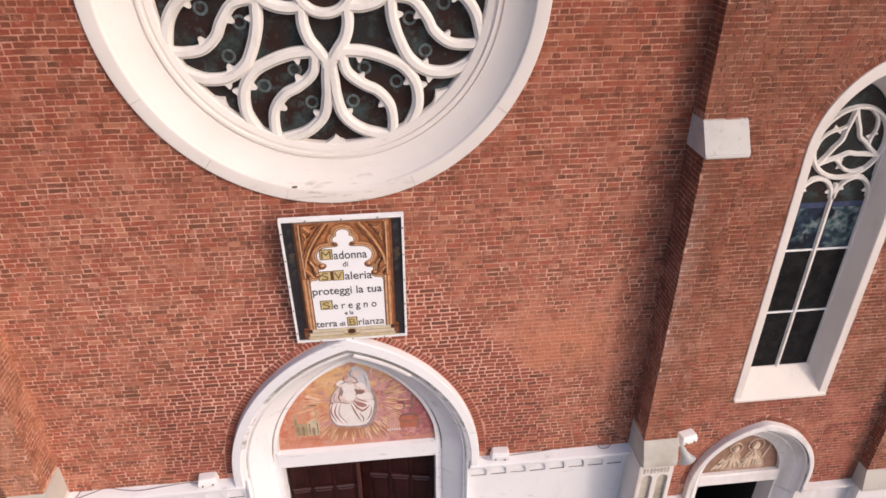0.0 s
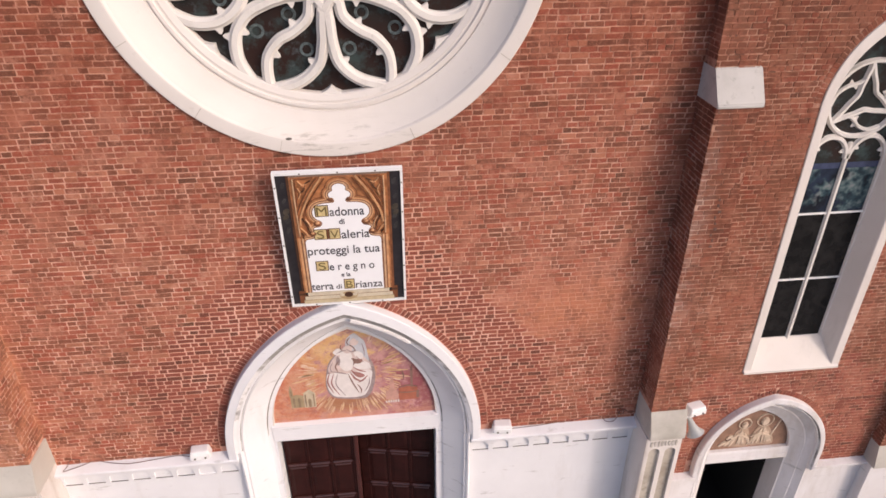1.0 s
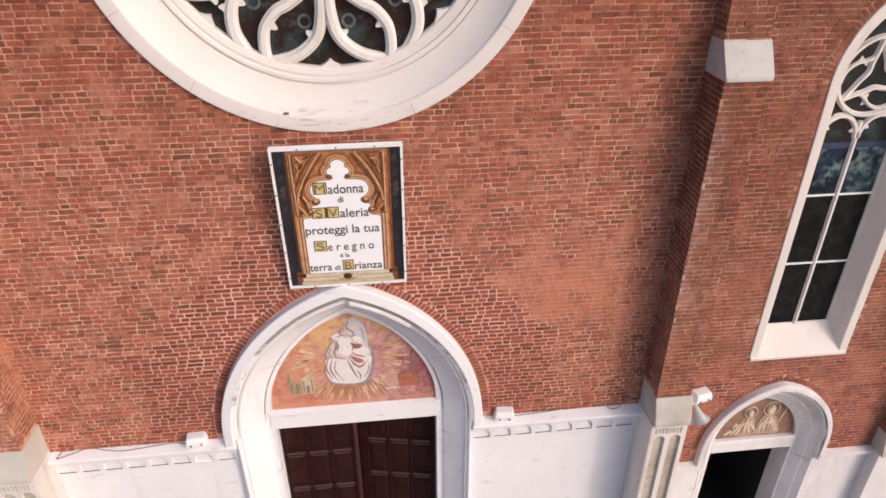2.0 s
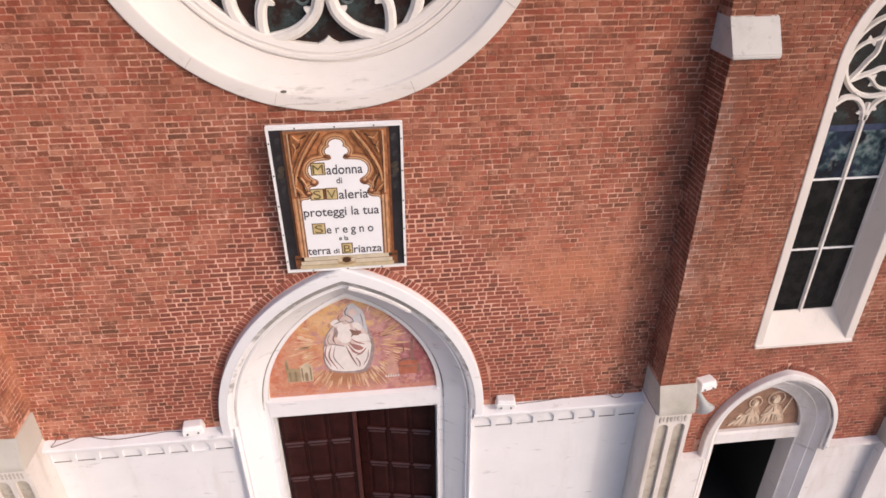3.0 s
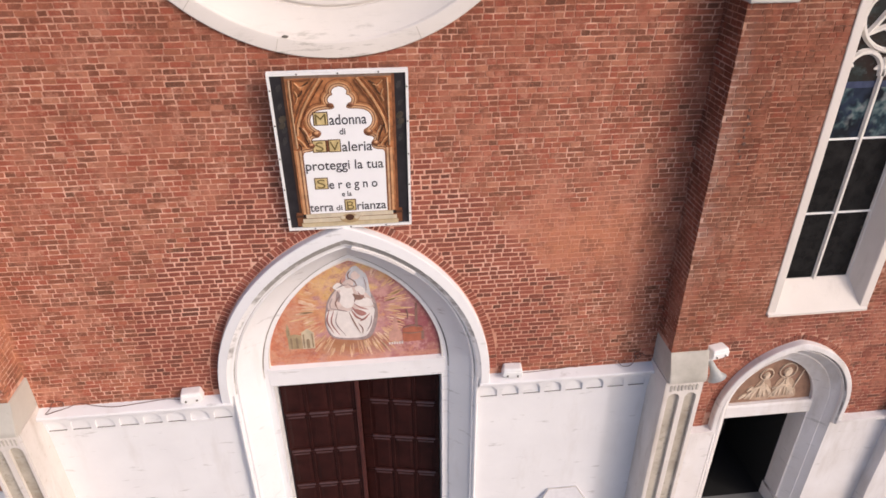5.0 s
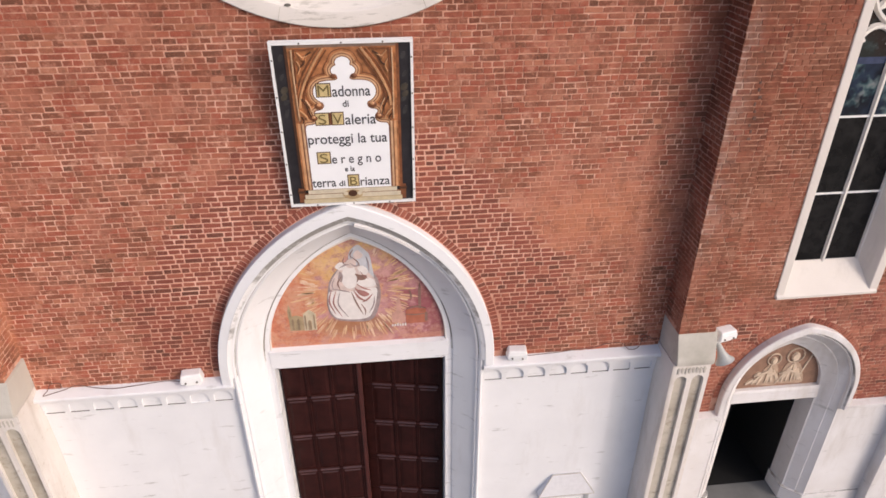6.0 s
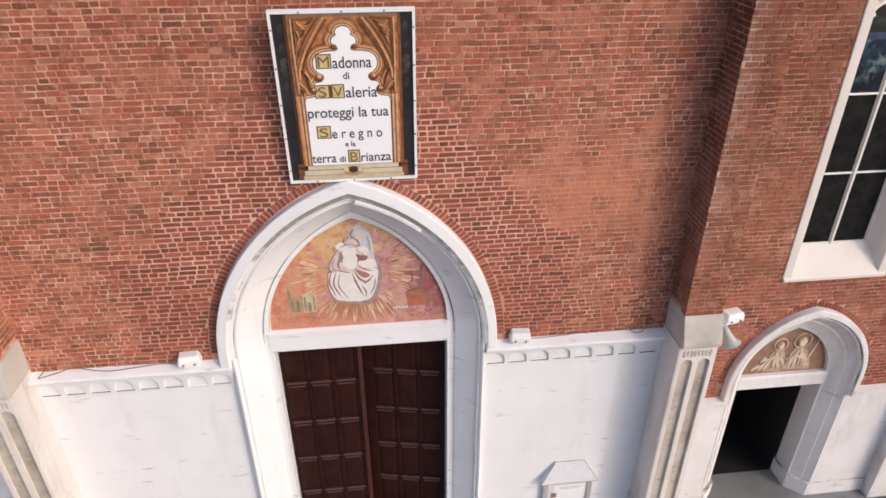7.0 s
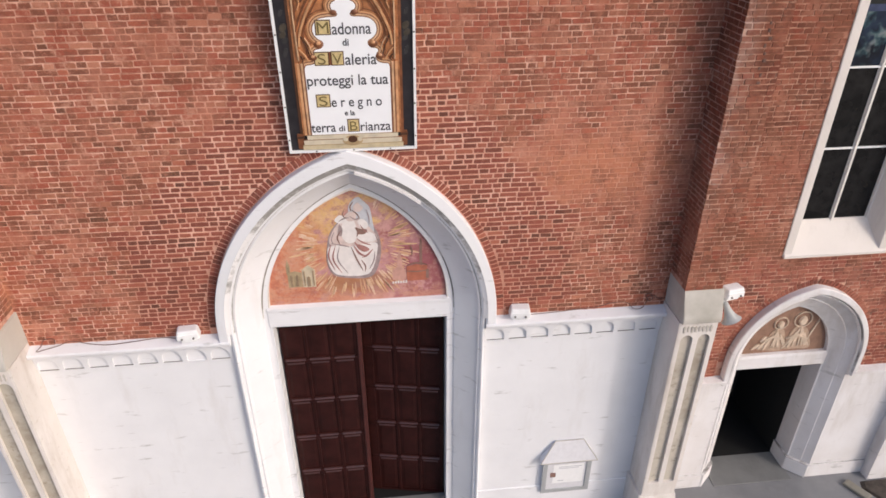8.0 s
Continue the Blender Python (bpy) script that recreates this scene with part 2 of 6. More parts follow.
def glass_material():
    """Nearly black old glass with blue-green and wine-brown clouds."""
    n = Nodes("dark leaded glass", 0.2)
    n.b.inputs["Specular IOR Level"].default_value = 0.25
    col = n.mix(n.grey(n.noise(1.4, 4), 0.40, 0.62), (0.030, 0.016, 0.013), (0.022, 0.024, 0.023))
    col = n.mix(n.grey(n.noise(3.4, 6, 0.68), 0.50, 0.66, 0.0, 0.75), col, (0.045, 0.072, 0.072))
    col = n.mix(n.grey(n.noise(6.0, 6, 0.70), 0.58, 0.70, 0.0, 0.6), col, (0.085, 0.105, 0.115))
    return n.done(col, n.noise(7, 2), 0.15, 0.01)


GLASS = glass_material()
PANE = plain("dark window glass", (0.017, 0.016, 0.016), 0.25, 0, 0.8, 5)
PANE.node_tree.nodes["Principled BSDF"].inputs["Specular IOR Level"].default_value = 0.22
WOOD = plain("dark stained door wood", (0.036, 0.0095, 0.0085), 0.5, 0.0, 0.5, 5)
WOOD.node_tree.nodes["Principled BSDF"].inputs["Specular IOR Level"].default_value = 0.15
GLOSS = plain("rubbed door edge", (0.07, 0.024, 0.02), 0.33, 0.0, 0.5, 9)
GLOSS.node_tree.nodes["Principled BSDF"].inputs["Specular IOR Level"].default_value = 0.6
# near-black: the shade of the unlit interior is put into the colour
INTERIOR_SHADE = plain("near-black interior shade", (0.006, 0.0055, 0.0055), 0.9)
ENAMEL = plain("white painted steel", (0.86, 0.855, 0.86), 0.4, 0.0, 0.06)


# both darker than the pilaster face, the first streaked, the second blotched
SHADED = plaster_material("darker streaked stone", (0.56, 0.52, 0.47), (0.46, 0.42, 0.37), (0.24, 0.21, 0.17), 0.75, True, 0.47)
RECESS = plaster_material("darker blotched recess stone", (0.55, 0.50, 0.43), (0.44, 0.40, 0.34), (0.25, 0.205, 0.155), 0.8, False, 0.45)
GREY_BROWN = plain("dark grey-brown", (0.16, 0.145, 0.13), 0.9)
PAVE_L = plaster_material("worn threshold stone", (0.205, 0.205, 0.20), (0.155, 0.155, 0.155), (0.10, 0.10, 0.10), 0.5, False)
WOOD_RED = plain("lighter reddish door wood", (0.075, 0.018, 0.015), 0.45, 0.0, 0.4, 5)
EYE = plain("blue-grey glass", (0.13, 0.17, 0.175), 0.4, 0, 0.75, 22)
P_GREY = plain("grey paint", (0.40, 0.31, 0.31), 0.8, 0, 0.4, 9)
P_PALE = plain("pale paint", (0.80, 0.74, 0.72), 0.8, 0, 0.14, 9)
P_ROSE = plain("pale rose paint", (0.72, 0.58, 0.54), 0.8, 0, 0.25, 7)
P_BLUE = plain("pale blue paint", (0.56, 0.56, 0.60), 0.8, 0, 0.2, 7)
P_FOLD = plain("brown red paint", (0.40, 0.19, 0.17), 0.8, 0, 0.3, 9)
P_STONE = plain("ochre paint", (0.44, 0.335, 0.20), 0.8, 0, 0.3, 9)
P_RED = plain("brick red paint", (0.46, 0.15, 0.09), 0.8, 0, 0.3, 9)
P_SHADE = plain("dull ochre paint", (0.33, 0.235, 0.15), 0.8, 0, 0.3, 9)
P_CREAM = plain("cream paint", (0.60, 0.50, 0.36), 0.8, 0, 0.3, 9)
P_PINK = plain("pink paint", (0.60, 0.33, 0.27), 0.8, 0, 0.3, 9)
P_DARK = plain("umber paint", (0.28, 0.16, 0.13), 0.8, 0, 0.3, 9)
RELIEF = plain("brown stained stone", (0.33, 0.19, 0.13), 0.8, 0, 0.4, 6)
RELIEF_M = plain("half-pale carved stone", (0.52, 0.37, 0.27), 0.8, 0, 0.35, 9)
RELIEF_L = plain("pale carved stone", (0.72, 0.57, 0.44), 0.8, 0, 0.35, 8)


def fresco_material():
    """Yellow sky over the middle, orange fields at one side, lilac and wine-red clouds at the other."""
    n = Nodes("faded fresco", 0.8)
    xyz = n.t.nodes.new("ShaderNodeSeparateXYZ")
    n.link(n.pos, xyz.inputs[0])
    x, z = xyz.outputs[0], xyz.outputs[2]
    c = n.ramp(n.noise(2.6, 7, 0.7), [(0.30, (0.36, 0.15, 0.11)), (0.42, (0.50, 0.175, 0.105)), (0.50, (0.58, 0.25, 0.145)), (0.60, (0.60, 0.33, 0.21)), (0.74, (0.50, 0.20, 0.17))])
    dx, dz = n.math('MULTIPLY', x, 1.0), n.math('MULTIPLY', n.math('SUBTRACT', z, 6.50), 0.95)
    far = n.math('ADD', n.math('SQRT', n.math('ADD', n.math('MULTIPLY', dx, dx), n.math('MULTIPLY', dz, dz)), 0.0), n.grey(n.noise(3.2, 6, 0.68), 0.3, 0.7, -0.22, 0.22))
    c = n.mix(n.grey(far, 0.35, 1.0, 0.94, 0.0), c, n.mix(n.grey(n.noise(5, 6, 0.7), 0.4, 0.62), (0.68, 0.48, 0.17), (0.70, 0.49, 0.29)))
    side = n.math('ADD', n.noise(2.8, 7, 0.7, (1.0, 1.0, 1.4)), n.grey(x, -1.2, 1.3, -0.16, 0.20))
    c = n.mix(n.grey(side, 0.47, 0.57, 0, 0.8), c, n.mix(n.grey(n.noise(4.4, 6, 0.7), 0.42, 0.58), (0.36, 0.16, 0.21), (0.55, 0.31, 0.34)))
    wine = n.math('ADD', n.noise(4.0, 6, 0.7), n.grey(x, 0.2, 1.3, -0.10, 0.15))
    c = n.mix(n.grey(wine, 0.51, 0.59, 0, 0.75), c, (0.30, 0.080, 0.095))
    low = n.math('ADD', n.noise(3.4, 6, 0.7, (0.7, 1.0, 3.0)), n.grey(z, 5.0, 5.35, 0.10, -0.10))
    c = n.mix(n.grey(low, 0.50, 0.62, 0, 0.7), c, (0.55, 0.29, 0.20))
    pale = n.grey(n.noise(7, 7, 0.74), 0.50, 0.66, 0, 0.6)
    c = n.mix(pale, c, (0.62, 0.40, 0.31))
    under_form = n.math('MULTIPLY', n.grey(n.math('ABSOLUTE', n.math('ADD', x, 0.02), 0.0), 0.35, 0.75, 1.0, 0.0), n.math('MULTIPLY', n.grey(z, 5.50, 5.42), n.grey(z, 5.05, 5.22)))
    c = n.mix(n.math('MULTIPLY', under_form, 0.7), c, (0.36, 0.19, 0.09))
    c = n.mix(n.grey(n.noise(16, 6, 0.75), 0.53, 0.68, 0, 0.6), c, (0.34, 0.155, 0.11))
    c = n.mix(0.45, c, (0.90, 0.74, 0.72), 'MULTIPLY')
    return n.done(c, n.noise(40, 4), 0.15, 0.005)


def rays_material():
    n = Nodes("painted rays", 0.8)
    c = n.ramp(n.g.outputs["Random Per Island"], [(0.0, (0.64, 0.44, 0.20)), (0.25, (0.68, 0.47, 0.29)), (0.50, (0.62, 0.36, 0.23)), (0.60, (0.50, 0.27, 0.15)), (0.70, (0.72, 0.51, 0.37)), (1.0, (0.74, 0.56, 0.44))])
    return n.done(n.mix(n.grey(n.noise(11, 6, 0.7), 0.36, 0.60, 0, 0.75), c, (0.57, 0.33, 0.20)))


def stained_material():
    """Dark blue glass with large pale blue-green and milky pieces."""
    n = Nodes("stained glass", 0.15)
    n.b.inputs["Specular IOR Level"].default_value = 0.25
    c = n.mix(n.grey(n.noise(2.0, 3), 0.42, 0.58), (0.010, 0.012, 0.018), (0.020, 0.030, 0.055))
    tone = n.ramp(n.noise(6.0, 2, 0.5), [(0.36, (0.012, 0.015, 0.022)), (0.48, (0.03, 0.06, 0.075)), (0.58, (0.11, 0.16, 0.165)), (0.68, (0.20, 0.22, 0.23))])
    c = n.mix(n.grey(n.noise(2.7, 3), 0.47, 0.56, 0.0, 0.85), c, tone)
    return n.done(c, n.noise(7, 2), 0.15, 0.01)


# pale stone broken by dark patches, for moulding grooves and plinth joints
def dark_patch_material():
    n = Nodes("patchy dark groove", 0.85)
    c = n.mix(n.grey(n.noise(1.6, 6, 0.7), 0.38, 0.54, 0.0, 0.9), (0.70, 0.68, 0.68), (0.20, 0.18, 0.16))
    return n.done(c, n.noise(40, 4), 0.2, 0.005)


def sooted_material():
    """White paint with grey rain dirt that gathers towards the top of the arch."""
    n = Nodes("sooted white paint", 0.85)
    xyz = n.t.nodes.new("ShaderNodeSeparateXYZ")
    n.link(n.pos, xyz.inputs[0])
    amount = n.math('ADD', n.noise(2.6, 7, 0.72), n.grey(xyz.outputs[2], 5.2, 7.3, -0.14, 0.10))
    c = n.mix(n.grey(amount, 0.44, 0.60, 0.0, 0.92), (0.78, 0.76, 0.77), (0.25, 0.235, 0.22))
    return n.done(c, n.noise(40, 4), 0.25, 0.006)


GROOVE, SOOTED = dark_patch_material(), sooted_material()
FRESCO, RAYS, STAINED = fresco_material(), rays_material(), stained_material()

# bluish highlight across the pane tops, put into the colour
GLASS_HIGHLIGHT = plain("bluish highlight band on glass", (0.05, 0.065, 0.13), 0.2, 0, 0.4, 6)
S_BLACK = plain("black sign paint", (0.030, 0.026, 0.030), 0.4, 0, 0.6, 7)
S_DIM = plain("faint grey sign paint", (0.052, 0.047, 0.047), 0.45, 0, 0.5, 9)
S_ORANGE = plain("orange-brown sign paint", (0.55, 0.225, 0.090), 0.4, 0, 0.6, 11)
S_BROWN = plain("dark brown sign paint", (0.27, 0.100, 0.042), 0.4, 0, 0.55, 10)
S_LIGHT = plain("light ochre sign paint", (0.72, 0.385, 0.19), 0.4, 0, 0.4, 8)
S_CREAM = plain("cream sign paint", (0.72, 0.63, 0.48), 0.4, 0, 0.25, 8)
S_OCHRE = plain("ochre sign paint", (0.52, 0.37, 0.20), 0.4, 0, 0.4, 9)
S_GOLD = plain("gilded sign paint", (0.72, 0.57, 0.28), 0.4, 0.0, 0.3, 16)
S_GREEN = plain("olive lettering", (0.20, 0.145, 0.05), 0.45)
S_PEACH = plain("pale peach sign paint", (0.74, 0.47, 0.28), 0.4, 0, 0.4, 9)
S_DEEP = plain("umber sign paint", (0.11, 0.045, 0.022), 0.4, 0, 0.5, 9)
S_MOSS = plain("mossy grey sign paint", (0.085, 0.068, 0.048), 0.45, 0, 0.5, 12)
S_GREY = plain("grey-brown sign paint", (0.30, 0.20, 0.15), 0.45, 0, 0.4, 8)
S_SAND = plain("sand sign paint", (0.66, 0.55, 0.36), 0.4, 0, 0.3, 8)
S_INK = plain("black lettering", (0.055, 0.052, 0.064), 0.45)
S_WHITE = plain("white sign enamel", (0.92, 0.92, 0.95), 0.3, 0, 0.05, 3)
HORN = plain("grey horn paint", (0.42, 0.43, 0.43), 0.4, 0, 0.2)
CASE = plain("pale grey case", (0.70, 0.69, 0.72), 0.4, 0, 0.1)
CASE_F = plain("aluminium case frame", (0.50, 0.51, 0.52), 0.35, 0.3, 0.1)
CABLE = plain("brown cable", (0.13, 0.066, 0.05), 0.6)
SOIL = plain("dark bare soil", (0.085, 0.068, 0.055), 0.95, 0, 0.6, 6)
KERB = plaster_material("yellowish kerb stone", (0.29, 0.265, 0.215), (0.21, 0.195, 0.16), (0.13, 0.12, 0.10), 0.7, False)

# ---------------------------------------------------------------- builders
def part(name, bm, material, parent=None, label="", smooth=False):
    me = bpy.data.meshes.new(name)
    bmesh.ops.recalc_face_normals(bm, faces=bm.faces)
    bm.to_mesh(me)
    bm.free()
    me.materials.append(material)
    if smooth:
        for p in me.polygons:
            p.use_smooth = True
        me.set_sharp_from_angle(angle=radians(28))
    ob = new(name, me)
    ob.parent = parent
    if label:
        tagged(ob, label)
    return ob


def thing(name, label, category, at=(0, 0, 0), group="", kind=""):
    ob = new(name)
    ob.empty_display_size = 0.1
    ob.location = at
    return tagged(ob, label, category, group, kind)


def under(ob, parent):
    """Hangs ob under parent without moving it."""
    ob.parent = parent
    ob.matrix_parent_inverse = Matrix.Translation(-Vector(parent.location))
    return ob


def box(bm, x0, x1, y0, y1, z0, z1, bevel=0.0):
    m = Matrix.LocRotScale(((x0 + x1) / 2, (y0 + y1) / 2, (z0 + z1) / 2), None, (x1 - x0, y1 - y0, z1 - z0))
    r = bmesh.ops.create_cube(bm, size=1, matrix=m)
    if bevel:
        es = list({e for v in r["verts"] for e in v.link_edges})
        bmesh.ops.bevel(bm, geom=es, offset=bevel, segments=2, affect='EDGES', profile=0.5)


def prism(bm, loop, y0, y1):
    """A solid between y0 and y1 on a loop of (x, z)."""
    f = [bm.verts.new((x, y0, z)) for x, z in loop]
    b = [bm.verts.new((x, y1, z)) for x, z in loop]
    bm.faces.new(f)
    bm.faces.new(b[::-1])
    n = len(loop)
    for i in range(n):
        bm.faces.new((f[i], b[i], b[(i + 1) % n], f[(i + 1) % n]))


def section_x(bm, loop, x0, x1):
    """A solid between x0 and x1 on a loop of (y, z)."""
    f = [bm.verts.new((x0, y, z)) for y, z in loop]
    b = [bm.verts.new((x1, y, z)) for y, z in loop]
    bm.faces.new(f)
    bm.faces.new(b[::-1])
    n = len(loop)
    for i in range(n):
        bm.faces.new((f[i], b[i], b[(i + 1) % n], f[(i + 1) % n]))


def pierced(bm, loops, y0, y1):
    """A slab between y0 and y1: the first loop of (x, z) is its outline, the others are holes."""
    edges = []
    for loop in loops:
        vs = [bm.verts.new((x, y0, z)) for x, z in loop]
        edges += [bm.edges.new((vs[i], vs[(i + 1) % len(vs)])) for i in range(len(vs))]
    bmesh.ops.triangle_fill(bm, use_beauty=True, use_dissolve=False, edges=edges, normal=(0, -1, 0))
    r = bmesh.ops.extrude_face_region(bm, geom=list(bm.faces))
    bmesh.ops.translate(bm, vec=(0, y1 - y0, 0), verts=[g for g in r["geom"] if isinstance(g, bmesh.types.BMVert)])


def arch(cx, a, spring, apex, n=14):
    """A pointed arch from its left springing over the apex to the right one, as (x, z)."""
    r = apex - spring
    rad = (a * a + r * r) / (2 * a)
    top = math.atan2(r, rad - a)
    left = [(cx - a + rad - rad * math.cos(top * i / n), spring + rad * math.sin(top * i / n)) for i in range(n + 1)]
    return left + [(2 * cx - x, z) for x, z in left[-2::-1]]


def arch_loft(bm, cx, rows, foot, n=14):
    """A moulding that runs up one jamb, over the arch and down the other. rows: (half width, y, springing, apex)."""
    lines = []
    for a, y, spring, apex in rows:
        pts = [(cx - a, foot)] + arch(cx, a, spring, apex, n) + [(cx + a, foot)]
        lines.append([bm.verts.new((x, y, z)) for x, z in pts])
    for p, q in zip(lines, lines[1:]):
        for i in range(len(p) - 1):
            bm.faces.new((p[i], p[i + 1], q[i + 1], q[i]))


def ring(cx, cz, r, n=96):
    return [(cx + r * math.cos(2 * math.pi * i / n), cz + r * math.sin(2 * math.pi * i / n)) for i in range(n)]


def in_arch(x, z, cx, a, spring, apex):
    if z < spring:
        return abs(x - cx) < a
    r = apex - spring
    rad = (a * a + r * r) / (2 * a)
    return math.hypot(abs(x - cx) - (a - rad), z - spring) < rad


# ---------------------------------------------------------------- tracery tools
def bar(bm, pts, w, yf, yb, closed=False):
    """A chamfered stone bar along a line of (x, z)."""
    prof = ((-0.5, yb), (-0.5, yf + 0.055), (-0.40, yf + 0.045), (-0.22, yf), (0.22, yf), (0.40, yf + 0.045), (0.5, yf + 0.055), (0.5, yb))
    n = len(pts)
    rows = []
    for i, p in enumerate(pts):
        a, b = (pts[(i - 1) % n], pts[(i + 1) % n]) if closed else (pts[max(i - 1, 0)], pts[min(i + 1, n - 1)])
        t = (Vector(b) - Vector(a)).normalized()
        rows.append([bm.verts.new((p[0] - t[1] * w * o, y, p[1] + t[0] * w * o)) for o, y in prof])
    for i in range(n if closed else n - 1):
        r, s = rows[i], rows[(i + 1) % n]
        for k in range(len(prof) - 1):
            bm.faces.new((r[k], r[k + 1], s[k + 1], s[k]))
    if not closed:
        bm.faces.new(rows[0])
        bm.faces.new(rows[-1][::-1])


def cusp(bm, pts, at, side, w, yf, yb, size=0.07):
    """A small pointed nub that stands off a bar."""
    i = max(1, min(len(pts) - 2, int(at * (len(pts) - 1))))
    t = (Vector(pts[i + 1]) - Vector(pts[i - 1])).normalized()
    n = Vector((-t[1], t[0])) * side
    p = Vector(pts[i]) + n * w * 0.42
    outline = ((-0.95, -0.1), (-0.52, 0.22), (-0.36, 0.50), (-0.24, 0.78), (0.0, 1.0), (0.24, 0.78), (0.36, 0.50), (0.52, 0.22), (0.95, -0.1))
    prism(bm, [tuple(p + t * size * u + n * size * v) for u, v in outline], yf + 0.03, yb)


# ---------------------------------------------------------------- plan
GROUND = -0.20
TOP = 17.5
MX, MA, MS, MP = -0.02, 2.20, 4.80, 7.73      # main portal: axis, half width, springing, apex
RX, RZ, RR = 0.08, 12.94, 2.86                # rose window
BX = 8.04                                     # lancet window's axis
SX, SA, SS, SP = 7.93, 1.35, 3.14, 4.765       # side portal
PX0, PX1 = 5.085, 5.70                         # pier
BAY_Y = 0.18                                  # the side bay's wall stands a little behind
COURSE = 0.0795

# ---------------------------------------------------------------- ground
bm = bmesh.new()
box(bm, -400, 400, -400, 400, GROUND - 0.5, GROUND)
tagged(part("ground", bm, PAVE), "grey stone paving in front of the church", "ground", kind="structure")


# ---------------------------------------------------------------- brickwork
def brick_run(u0, u1, z0, z1, keep, seed, joint=lambda u, z: 0.0130):
    """Courses of mixed headers and stretchers: (u0, u1, z0, z1) for each brick."""
    rng = random.Random(seed)
    out = []
    row = int(math.floor(z0 / COURSE))
    while row * COURSE < z1:
        za = row * COURSE
        u = u0 - rng.random() * 0.25
        headers = rng.choice((0.35, 0.5, 0.7, 0.85))
        while u < u1:
            w = rng.choice((0.108, 0.116, 0.122, 0.15)) if rng.random() < headers else rng.choice((0.235, 0.245, 0.24, 0.19))
            w += rng.uniform(-0.012, 0.012)
            a, b = max(u, u0), min(u + w, u1)
            j = joint(u, za) + rng.uniform(-0.003, 0.003)
            if b - a > 0.04 and keep((a + b) / 2, za + COURSE / 2):
                out.append((a, b, za + rng.uniform(0, 0.003), za + COURSE - j))
            u += w + j
        row += 1
    return out


def brick_mesh(name, runs, parent, material, seed=5, proud=0.0028):
    """Joined bricks. runs: (bricks, origin, u axis, outward normal)."""
    rng = random.Random(seed)
    verts, faces = [], []
    for bricks, o, u, nrm in runs:
        o, u, nrm, up = Vector(o), Vector(u), Vector(nrm), Vector((0, 0, 1))
        for a, b, z0, z1 in bricks:
            d = proud + rng.uniform(-0.003, 0.003)
            k = len(verts)
            # an uneven, worn outline of ten points
            mx, mz = (a + b) / 2, (z0 + z1) / 2
            hw, hz = (b - a) / 2, (z1 - z0) / 2
            sag = 0.005 * math.sin(mx * 1.9 + z0 * 0.7) + 0.003 * math.sin(mx * 5.3 + z0 * 2.1)
            corners = [(mx + hw * p + rng.uniform(-0.005, 0.005), mz + sag + hz * q + rng.uniform(-0.0045, 0.0045))
                       for p, q in ((-0.95, -1), (0, -1), (0.95, -1), (1, -0.8), (1, 0.8), (0.95, 1), (0, 1), (-0.95, 1), (-1, 0.8), (-1, -0.8))]
            inner = [(p + (mx - p) * 0.003 / hw, q + (mz + sag - q) * 0.06) for p, q in corners]
            for pts, dep in ((corners, -0.012), (inner, d)):
                verts += [o + u * p + up * q + nrm * dep for p, q in pts]
            for i in range(10):
                j = (i + 1) % 10
                faces.append((k + i, k + j, k + 10 + j, k + 10 + i))
            faces.append(tuple(range(k + 10, k + 20)))
    me = bpy.data.meshes.new(name)
    me.from_pydata([tuple(v) for v in verts], [], faces)
    me.materials.append(material)
    ob = new(name, me)
    ob.parent = parent
    return tagged(ob, "joined rows of weathered red bricks", kind="stuff")


def loose_brick(name, w, h, material, depth=0.005, back=0.012, seed=1):
    """One brick's mesh with an uneven worn outline, centred, facing -y."""
    rng = random.Random(seed)
    outline = [(w / 2 * p + rng.uniform(-0.005, 0.005), h / 2 * q + rng.uniform(-0.004, 0.004))
               for p, q in ((-0.95, -1), (0, -1), (0.95, -1), (1, -0.8), (1, 0.8), (0.95, 1), (0, 1), (-0.95, 1), (-1, 0.8), (-1, -0.8))]
    verts = [(p, back, q) for p, q in outline] + [(p * (1 - 0.006 / w), -depth, q * 0.93) for p, q in outline]
    faces = [(i, (i + 1) % 10, 10 + (i + 1) % 10, 10 + i) for i in range(10)] + [tuple(range(10, 20))]
    me = bpy.data.meshes.new(name)
    me.from_pydata(verts, [], faces)
    me.materials.append(material)
    return me


def set_brick(me, parent, x, y, z, turn=0.0):
    ob = new("brick", me)
    ob.parent = parent
    ob.matrix_basis = pose(x, y, z, 0, turn, 0)
    return ob


def arch_bricks(me, parent, cx, a, spring, apex, y, width, z_from):
    """A rowlock of bricks round a pointed arch of half width a."""
    r = apex - spring
    rad = (a * a + r * r) / (2 * a)
    top = math.atan2(r, rad - a)
    n = int(rad * top / 0.072)
    for side in (-1, 1):
        for i in range(n):
            ang = top * (i + 0.5) / n
            x = (a - rad + (rad + width / 2) * math.cos(ang))
            z = spring + (rad + width / 2) * math.sin(ang)
            if z > z_from:
                set_brick(me, parent, cx + side * x, y + random.uniform(-0.003, 0.003), z, -math.degrees(ang) if side > 0 else math.degrees(ang) - 180)


bm = bmesh.new()
pierced(bm, [[(-5.2, 4.5), (MX - MA + 0.1, 4.5)] + arch(MX, MA - 0.1, 4.7, MP - 0.1, 16) + [(MX + MA - 0.1, 4.5), (5.2, 4.5), (5.2, TOP), (-5.2, TOP)],
             ring(RX, RZ, RR - 0.12)], 0.004, 0.55)
wall_main = tagged(part("wall_main", bm, MORT), "weathered red brick front wall of the nave", "wall", kind="structure")


